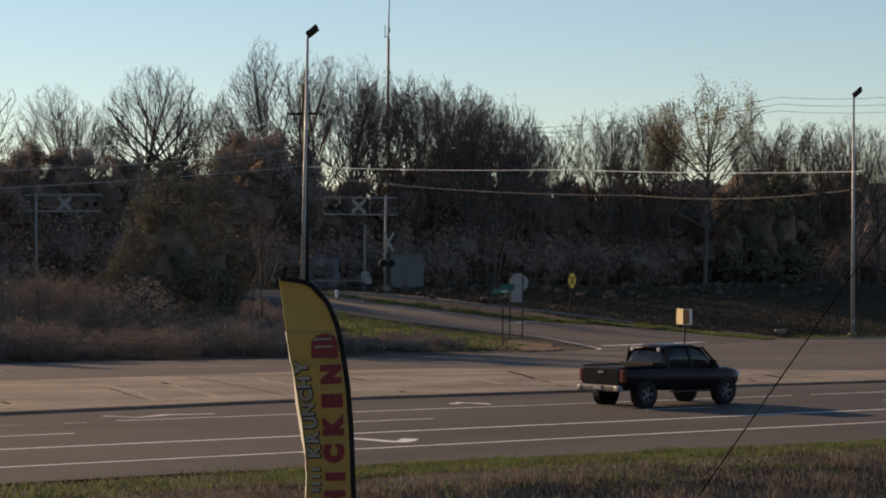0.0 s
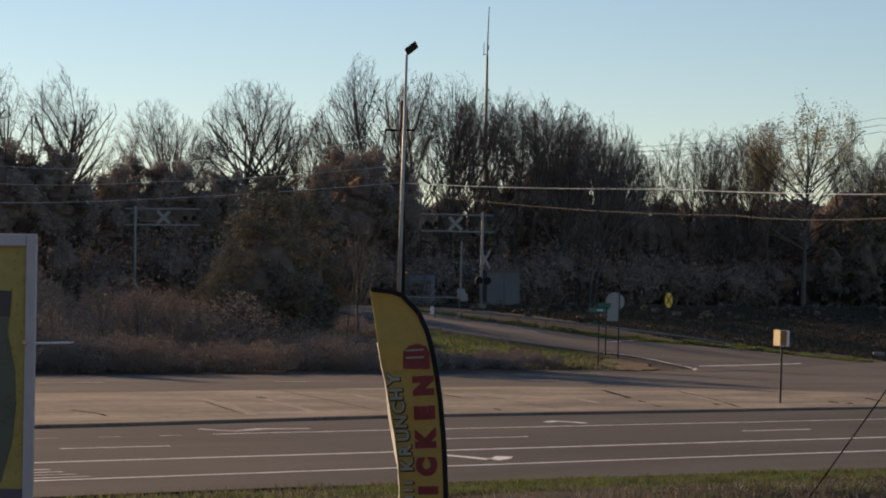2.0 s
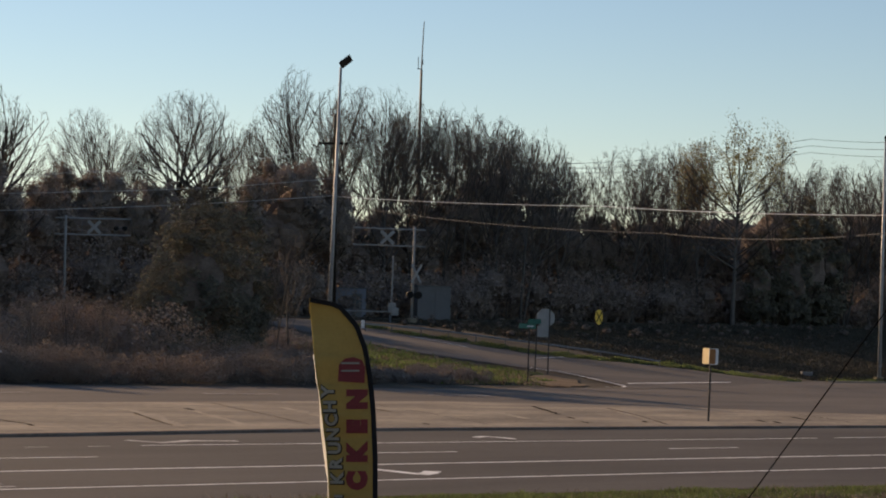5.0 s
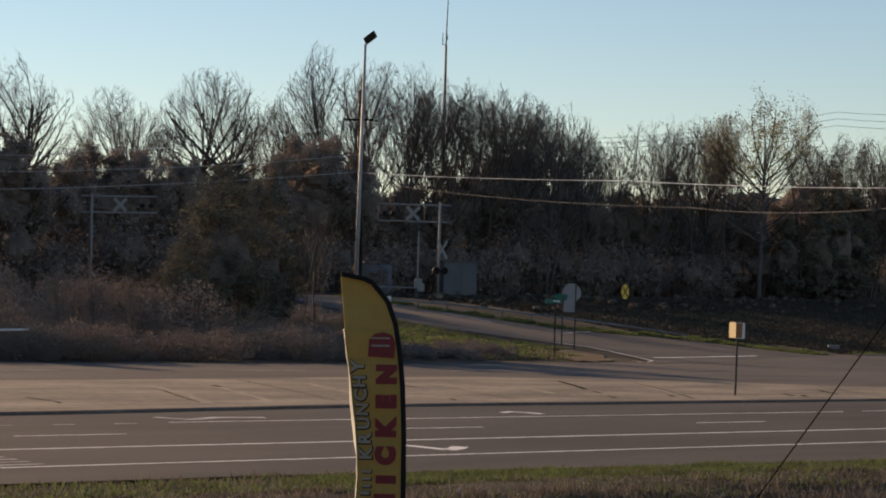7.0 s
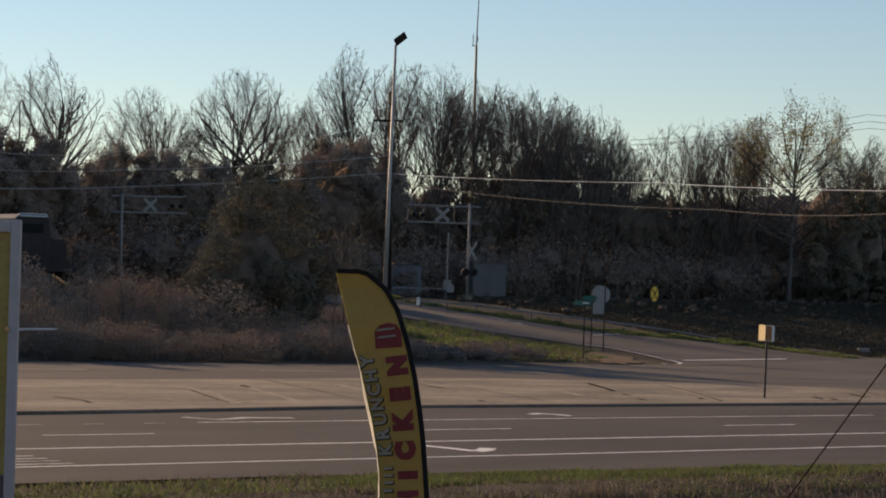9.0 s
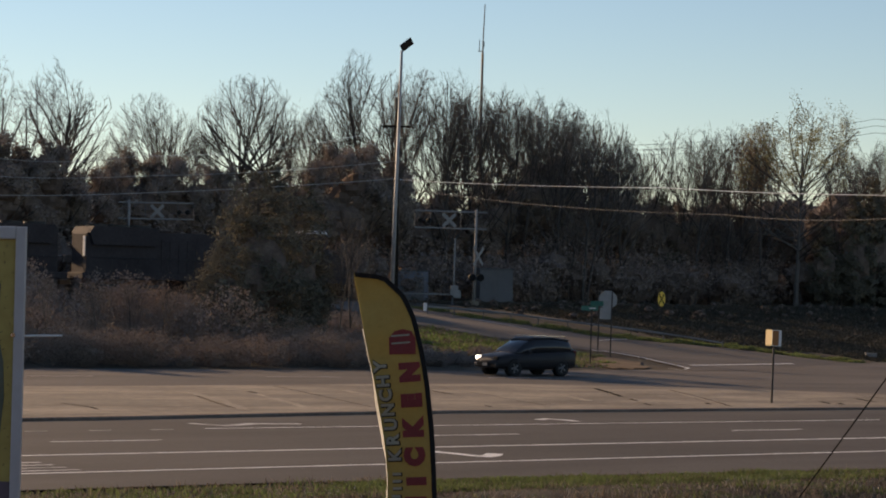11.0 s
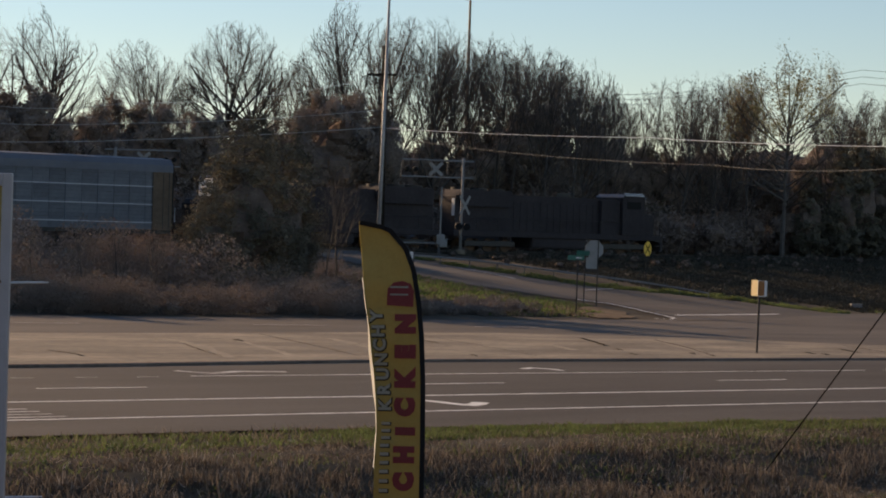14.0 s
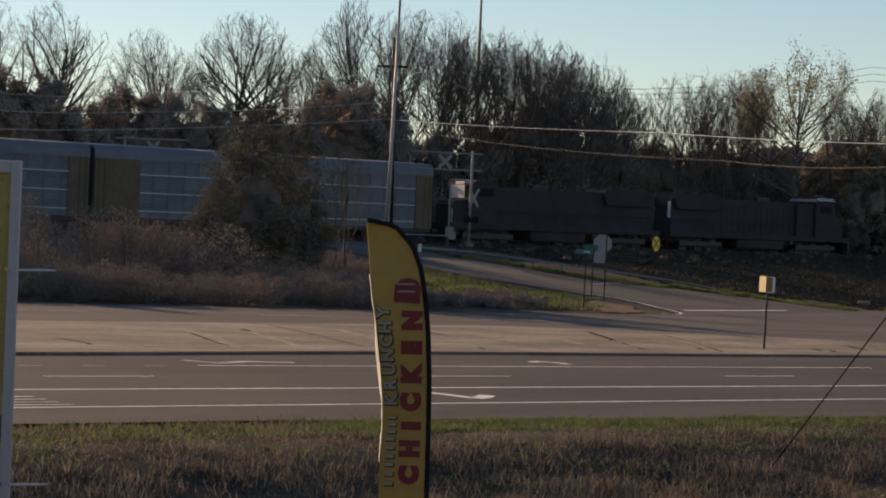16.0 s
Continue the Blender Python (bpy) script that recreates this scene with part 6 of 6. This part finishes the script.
LETTERS = ["", "C", "H", "I", "C", "K", "E", "N", "", ""]
SMALL = [("Y", 3.13), ("H", 2.95), ("C", 2.775), ("N", 2.60), ("U", 2.42), ("R", 2.23), ("K", 2.04)]


def glyph(char, size, m, bold=0.02, thick=0.003):
    c = bpy.data.curves.new("glyph", "FONT")
    c.body, c.size, c.offset, c.extrude = char, size, bold, thick
    c.align_x, c.align_y = "CENTER", "CENTER"
    c.resolution_u = 3
    tmp = bpy.data.objects.new("glyph", c)
    scene.collection.objects.link(tmp)
    bpy.context.view_layer.update()
    d = bpy.data.meshes.new_from_object(tmp.evaluated_get(bpy.context.evaluated_depsgraph_get()))
    bpy.data.objects.remove(tmp)
    bpy.data.curves.remove(c)
    s = Shape()
    s.add([v.co[:] for v in d.vertices], [tuple(p.vertices) for p in d.polygons], m)
    bpy.data.meshes.remove(d)
    return s


FLAG_FOOT = Vector((-0.32, 27.0, -0.04))
flag_pieces = []


def make_flag():
    ob = thing("feather_flag", pose(*FLAG_FOOT), "yellow feather flag with red letters on a curved pole", "flag")
    part("ground_spike", Shape().tube([(0, 0, -1.1), (0, 0, -0.5)], [0.02, 0.03], 8), DARKSTEEL, ob)
    part("pole", Shape().tube([(0, 0, -0.9), (0, 0, 0.62)], 0.018, 8), DARKSTEEL, ob)
    # letters read upwards: their feet point to the right
    up = pose(0, 0, 0, 90, 0, 0) @ pose(0, 0, 0, 0, 0, 90)
    for i, (z0, z1) in enumerate(zip(CUTS, CUTS[1:])):
        n = 14 if i == len(CUTS) - 2 else 5
        zs = [z0 - 0.008 + (z1 - z0 + 0.008) * k / n for k in range(n + 1)]
        outer = [(lerp_table(OUTER, z), z - z0) for z in zs]
        inner = [(lerp_table(INNER, z), z - z0) for z in zs]
        sleeve_in = []
        for k, (x, z) in enumerate(outer):
            a, b = outer[max(0, k - 1)], outer[min(n, k + 1)]
            t = Vector((b[0] - a[0], b[1] - a[1])).normalized()
            q = (x - t.y * 0.058, z + t.x * 0.058)
            sleeve_in.append((max(q[0], inner[k][0] + 0.004), min(q[1], z)))

        def wave(x, z):
            w = (0.02 - x) / 0.7
            return 0.035 * w * math.sin(3.1 * (z + z0) + 1.2) + 0.018 * w * math.sin(8.3 * (z + z0))

        def drape(s, off):
            """Lay flat print on the waving cloth."""
            s.v = [(x, y + wave(x, z) + off, z) for x, y, z in s.v]
            return s

        cols = 7
        s = Shape()
        grid = [[(inner[k][0] + (sleeve_in[k][0] - inner[k][0]) * c / cols, inner[k][1] + (sleeve_in[k][1] - inner[k][1]) * c / cols) for c in range(cols + 1)] for k in range(n + 1)]
        for y in (-0.003, 0.003):
            s.add([(x, wave(x, z) + y, z) for row in grid for x, z in row], [(k * (cols + 1) + c, k * (cols + 1) + c + 1, (k + 1) * (cols + 1) + c + 1, (k + 1) * (cols + 1) + c) for k in range(n) for c in range(cols)])
        seg = part("flag_panel", s, FLAGYELLOW, ob)
        s = Shape()
        s.loft([[(a[0], -0.022, a[1]), (a[0] + 0.004, 0, a[1]), (a[0], 0.022, a[1]), (b[0], 0.006, b[1]), (b[0], -0.008, b[1])] for a, b in zip(outer, sleeve_in)])
        part("sleeve", s, FLAGBLACK, seg, "black pole sleeve")
        if i < 9:
            s = Shape()
            s.loft([[(x - 0.008, wave(x, z) - 0.006, z), (x + 0.006, wave(x, z) - 0.006, z), (x + 0.006, wave(x, z) + 0.006, z), (x - 0.008, wave(x, z) + 0.006, z)] for x, z in inner])
            part("hem", s, FLAGYELLOW, seg, "hem along the free edge")
            if i >= 2:
                # the free edge curls back; its sunlit gleam is put into the pale colour
                s = Shape()
                curl = [0.016 + 0.070 * max(0.0, math.sin(3.3 * (z + z0) - 0.4)) ** 0.7 + 0.012 * math.sin(11 * (z + z0)) ** 2 for x, z in inner]
                s.loft([[(x - 0.008, wave(x, z), z), (x - 0.008 - 0.42 * c, wave(x, z) + 0.9 * c, z), (x - 0.004 - 0.42 * c, wave(x, z) + 0.9 * c + 0.003, z), (x - 0.004, wave(x, z) + 0.003, z)] for (x, z), c in zip(inner, curl)])
                part("curled_edge", s, EDGE_SUNLIT, seg, "curled edge of the cloth, pale as if sunlit")
        mid = (z1 - z0) / 2
        if LETTERS[i] == "I":
            part("letter", drape(Shape().box((-0.21, 0, mid), (0.245, 0.006, 0.10), None, 0.002), -0.012), FLAGRED, seg, "red letter I")
        elif LETTERS[i]:
            part("letter", drape(glyph(LETTERS[i], 0.30, pose(-0.21, 0, mid) @ up @ Matrix.Diagonal((0.88 if LETTERS[i] == "H" else 0.95, 0.98, 1, 1)), 0.030), -0.012), FLAGRED, seg, "red letter " + LETTERS[i])
        col = [(ch, z - z0) for ch, z in SMALL if z0 <= z < z1]
        cx = lerp_table(INNER, (z0 + z1) / 2) + 0.17
        if col:
            for ch, zc in col:
                cx = lerp_table(INNER, zc + z0) + 0.112
                mm = pose(cx, 0, zc) @ up
                part("small_letter", drape(glyph(ch, 0.205, mm, 0.018), -0.012), FLAGDARK, seg, "dark outline of a letter")
                part("small_letter", drape(glyph(ch, 0.205, pose(-0.006, 0, 0.006) @ mm, 0.008), -0.018), FLAGWHITE, seg, "white letter " + ch)
        elif i in (1, 2, 3, 4):
            cx = lerp_table(INNER, (z0 + z1) / 2) + 0.115
            for k in range(3):
                zc = (z1 - z0) * (k + 0.5) / 3
                part("print_bar", drape(Shape().box((cx, 0, zc), (0.12, 0.004, (z1 - z0) * 0.17), None, 0.001), -0.013), FLAGDARK, seg, "dark edge of small print")
                part("print_bar", drape(Shape().box((cx - 0.008, 0, zc + 0.006), (0.105, 0.004, (z1 - z0) * 0.12), None, 0.001), -0.018), FLAGWHITE, seg, "pale bar of small print")
        if i == 8:
            part("emblem", Shape().prism([(-0.45, 0.05), (-0.13, 0.03), (-0.12, 0.22), (-0.16, 0.31), (-0.26, 0.345), (-0.37, 0.325), (-0.44, 0.25)], 0.006, pose(0, -0.014 + wave(-0.3, 0.2), 0)), FLAGRED, seg, "red emblem")
            for k in range(2):
                part("emblem_bar", Shape().box((-0.3, -0.02 + wave(-0.3, 0.2), 0.18 + 0.09 * k), (0.22, 0.004, 0.02), pose(0, 0, 0)), FLAGWHITE, seg, "pale bar in the emblem")
        seg.matrix_basis = pose(0, 0, z0)
        flag_pieces.append((seg, z0, z1))
    return ob


# ---------- poster board ----------
FRAMEGREY = varied("pale_grey_frame", [(0.42, 0.38, 0.365), (0.50, 0.455, 0.44)], 2, 0.45)
POSTERYELLOW = varied("yellow_poster", [(0.34, 0.235, 0.055), (0.42, 0.30, 0.075), (0.48, 0.36, 0.10)], 2.5, 0.5, fine=6)
BOTTLE = varied("dark_bottle_print", [(0.075, 0.083, 0.058), (0.115, 0.115, 0.072), (0.10, 0.125, 0.10)], 5, 0.5)
PURPLE = varied("purple_print", [(0.10, 0.07, 0.09), (0.14, 0.10, 0.12)], 3, 0.5)
SPECK = material("brown_speck_print", (0.09, 0.05, 0.015), 0.6)
SPECKDARK = varied("dark_cap_print", [(0.06, 0.048, 0.04), (0.085, 0.066, 0.055)], 4, 0.5)


def make_poster():
    x1, z1 = -2.782, 4.415
    w, h = 1.15, 3.0
    g = ground_z(*uv_of(-3.3, 13.97))
    ob = thing("poster_board", pose(x1 - w / 2, 13.97, g), "yellow poster in a pale grey frame on posts", "sign board")
    top = z1 - g
    b = 0.062
    part("poster", Shape().box((0, 0.01, top - h / 2), (w - b, 0.02, h - b)), POSTERYELLOW, ob)
    for s in (-1, 1):
        part("frame_side", Shape().box((s * (w / 2 - b / 2), 0, top - h / 2), (b, 0.06, h), None, 0.01), FRAMEGREY, ob)
        part("post", Shape().box((s * (w / 2 - 0.3), 0.06, (top - 0.2) / 2 - 0.1), (0.06, 0.06, top), None, 0.008), FRAMEGREY, ob)
    part("frame_top", Shape().box((0, 0, top - 0.04), (w - 2 * b, 0.056, 0.08), None, 0.01), FRAMEGREY, ob)
    part("frame_bottom", Shape().box((0, 0, top - h + 0.04), (w - 2 * b, 0.056, 0.08), None, 0.01), FRAMEGREY, ob)
    for z in (3.735, 2.385):
        part("tie_rod", Shape().tube([(w / 2 - 0.01, 0.02, z - g - 0.006), (w / 2 + 0.2, 0.05, z - g), (w / 2 + 0.205, 0.05, z - g), (w / 2 + 0.232, 0.055, z - g + 0.002)], [0.008, 0.007, 0.005, 0.004], 8), WHITE, ob, "white tie rod")
        part("bolt", Shape().tube([(w / 2 - 0.06, -0.05, z - g), (w / 2 - 0.06, -0.02, z - g)], 0.015, 8), CHROME, ob)
    R = w / 2
    part("bottle_print", Shape().prism([(R - 0.45, top - 1.60), (R - 0.2, top - 1.56), (R - 0.135, top - 1.3), (R - 0.115, top - 1.07), (R - 0.125, top - 0.85), (R - 0.175, top - 0.62), (R - 0.165, top - 0.5), (R - 0.158, top - 0.37), (R - 0.3, top - 0.36), (R - 0.33, top - 0.6), (R - 0.5, top - 0.9), (R - 0.52, top - 1.3)], 0.006, pose(0, -0.002, 0)), BOTTLE, ob, "dark green bottle printed on the poster")
    part("cap_print", Shape().prism([(R - 0.31, top - 0.52), (R - 0.162, top - 0.52), (R - 0.153, top - 0.36), (R - 0.31, top - 0.35)], 0.006, pose(0, -0.005, 0)), SPECKDARK, ob, "dark bottle cap printed on the poster")
    part("band_print", Shape().box((-0.0, -0.002, top - 1.68), (w - b * 2, 0.006, 0.16)), PURPLE, ob, "purple band printed on the poster")
    rng = random.Random(5)
    for k in range(26):
        x, z = R - b - rng.uniform(0.008, 0.1), top - 0.12 - k * 0.055
        a = rng.uniform(0, 6.28)
        part("poster_speck", Shape().tube([(x + 0.008 * math.cos(a + q), -0.002, z + 0.011 * math.sin(a + q)) for q in (0, 0.7, 1.4, 2.1)], [0.001, 0.0022, 0.0022, 0.001], 5), SPECK, ob)
    return ob


# ---------- an unseen building added behind the viewer ---
def make_unseen_building():
    wall = varied("brown_brick_wall", [(0.035, 0.027, 0.022), (0.05, 0.038, 0.03), (0.065, 0.05, 0.04)], 0.8, 0.9, fine=9, bump=0.3)
    x, y = xy(25, -14)
    ob = thing("shop_building", pose(x, y, ground_z(25, -14) - 0.2, 0, 0, 39.3), "long brown brick building added unseen behind the viewer", "building")
    part("wall", Shape().box((0, 0, 3.0), (230, 10, 6.0), None, 0.1), wall, ob)
    part("roof", Shape().box((0, 0, 6.15), (231, 11, 0.3), None, 0.05), DARKSTEEL, ob)


make_unseen_building()

# ---------- everything that moves ----------
sedan, pickup, suv = make_sedan(), make_pickup(), make_suv()
engine_front = make_locomotive("black diesel locomotive leading the train", LOCOPAINT, RACKTOP)
engine_rear = make_locomotive("black diesel locomotive facing back, with a white cab end", WHITE, LOCOPAINT)
racks = [make_autorack()]
racks.append(copy_thing(racks[0], Matrix()))
flag = make_flag()
make_poster()

TIMES = [0.0, 0.033, 0.1, 0.3, 0.6, 1, 2, 3, 4, 5, 6, 7, 8, 9, 10, 10.5, 11, 12, 12.5, 13, 13.5, 14, 14.5, 15, 15.5, 15.9, 15.967, 16.0]
# seconds, bend of the flag's tip to the left in metres
BEND = [(0, 0.13), (0.5, 0.01), (1, 0.15), (1.5, 0.12), (2, 0.20), (2.5, 0.22), (3, 0.31), (3.5, 0.19), (4, 0.20), (4.5, 0.03), (5.3, 0.12), (6.2, 0.08), (7, 0.02), (7.5, 0.44), (8, 0.47), (8.5, 0.42), (9, 0.46), (9.5, 0.18), (10, 0.37), (11, 0.30), (11.8, 0.46), (12.5, 0.50), (13, 0.23), (13.5, 0.18), (14, 0.06), (14.5, 0.02), (15, 0.08), (15.5, 0.00), (16, 0.07)]

# seconds, rise of the flag's tip in metres as it bows in the wind
RISE = [(0, -0.24), (0.5, -0.09), (1, -0.16), (1.5, -0.06), (2, -0.14), (2.5, 0.01), (3, -0.06), (3.5, -0.14), (4, -0.14), (4.5, -0.18), (5.3, -0.12), (6.2, -0.10), (7, -0.14), (7.5, 0.13), (8, 0.13), (8.5, 0.08), (9, 0.08), (9.5, -0.06), (10, 0.10), (11, 0.05), (11.8, 0.08), (12.5, 0.08), (13, 0.09), (13.5, -0.15), (14, -0.03), (14.5, -0.06), (15, -0.06), (15.5, -0.02), (16, -0.11)]


def motions():
    def drive(ob, u_at, speed, t_at, v, turn):
        rows = []
        for t in TIMES:
            u = u_at + speed * (t - t_at)
            rows.append((t, along(u, v, 0.004, turn)))
        walk(ob, rows)

    drive(sedan, 34.5, 24.9, 13.0, 45.35, 0)
    drive(pickup, 50.6, 28.0, 0.0, 47.85, 0)
    drive(suv, 86.1, -26.5, 10.2, 75.2, 180)

    def rail(ob, s0, turn):
        rows = []
        for t in TIMES:
            x, y = xy(105.8 + s0 + 10.75 * (t - 14), RAIL_V)
            rows.append((t, pose(x, y, RAIL_Z, 0, 0, 39.3 + turn)))
        walk(ob, rows)

    rail(engine_front, 9.3, 0)
    rail(engine_rear, -13.2, 180)
    rail(racks[0], -39.95, 0)
    rail(racks[1], -68.5, 0)

    def roll(ob, r, speed, t0, t1):
        """Turn a wheel about its axle while the thing is in view."""
        n = int(abs((t1 - t0) * speed / r) / 1.35) + 1
        rows = []
        for k in range(n + 1):
            t = t0 + (t1 - t0) * k / n
            rows.append((t, pose(*ob.location, 0, math.degrees((t - t0) * speed / r), 0)))
        if t0 > 0:
            rows.insert(0, (0.0, rows[0][1]))
        if t1 < 16:
            rows.append((16.0, rows[-1][1]))
        walk(ob, rows)

    for car, r, speed, t0, t1 in ((sedan, 0.335, 24.9, 12.0, 15.0), (pickup, 0.395, 28.0, 0.0, 2.5), (suv, 0.35, 26.5, 9.0, 13.0)):
        for w in [o for o in car.children if o.name.startswith("wheel") and "arch" not in o.name]:
            roll(w, r, speed, t0, t1)
    for ob, r, way in ((engine_front, 0.5, 1), (engine_rear, 0.5, -1), (racks[0], 0.42, 1), (racks[1], 0.42, 1)):
        for b in [o for o in ob.children if o.name.startswith("bogie")]:
            for w in b.children:
                roll(w, r, 10.75 * way, 9.0, 16.0) if way > 0 else roll(w, -r, 10.75, 9.0, 16.0)

    H = 4.3
    for seg, z0, z1 in flag_pieces:
        rows = []
        for t, b in BEND:
            q = z0 / H
            rows.append((t, pose(-b * q * q, 0.001 * (flag_pieces.index((seg, z0, z1)) % 2), z0 + q * lerp_table(RISE, t), 0, math.degrees(math.atan(-2 * b * q / H)), 0)))
        walk(seg, rows)


motions()
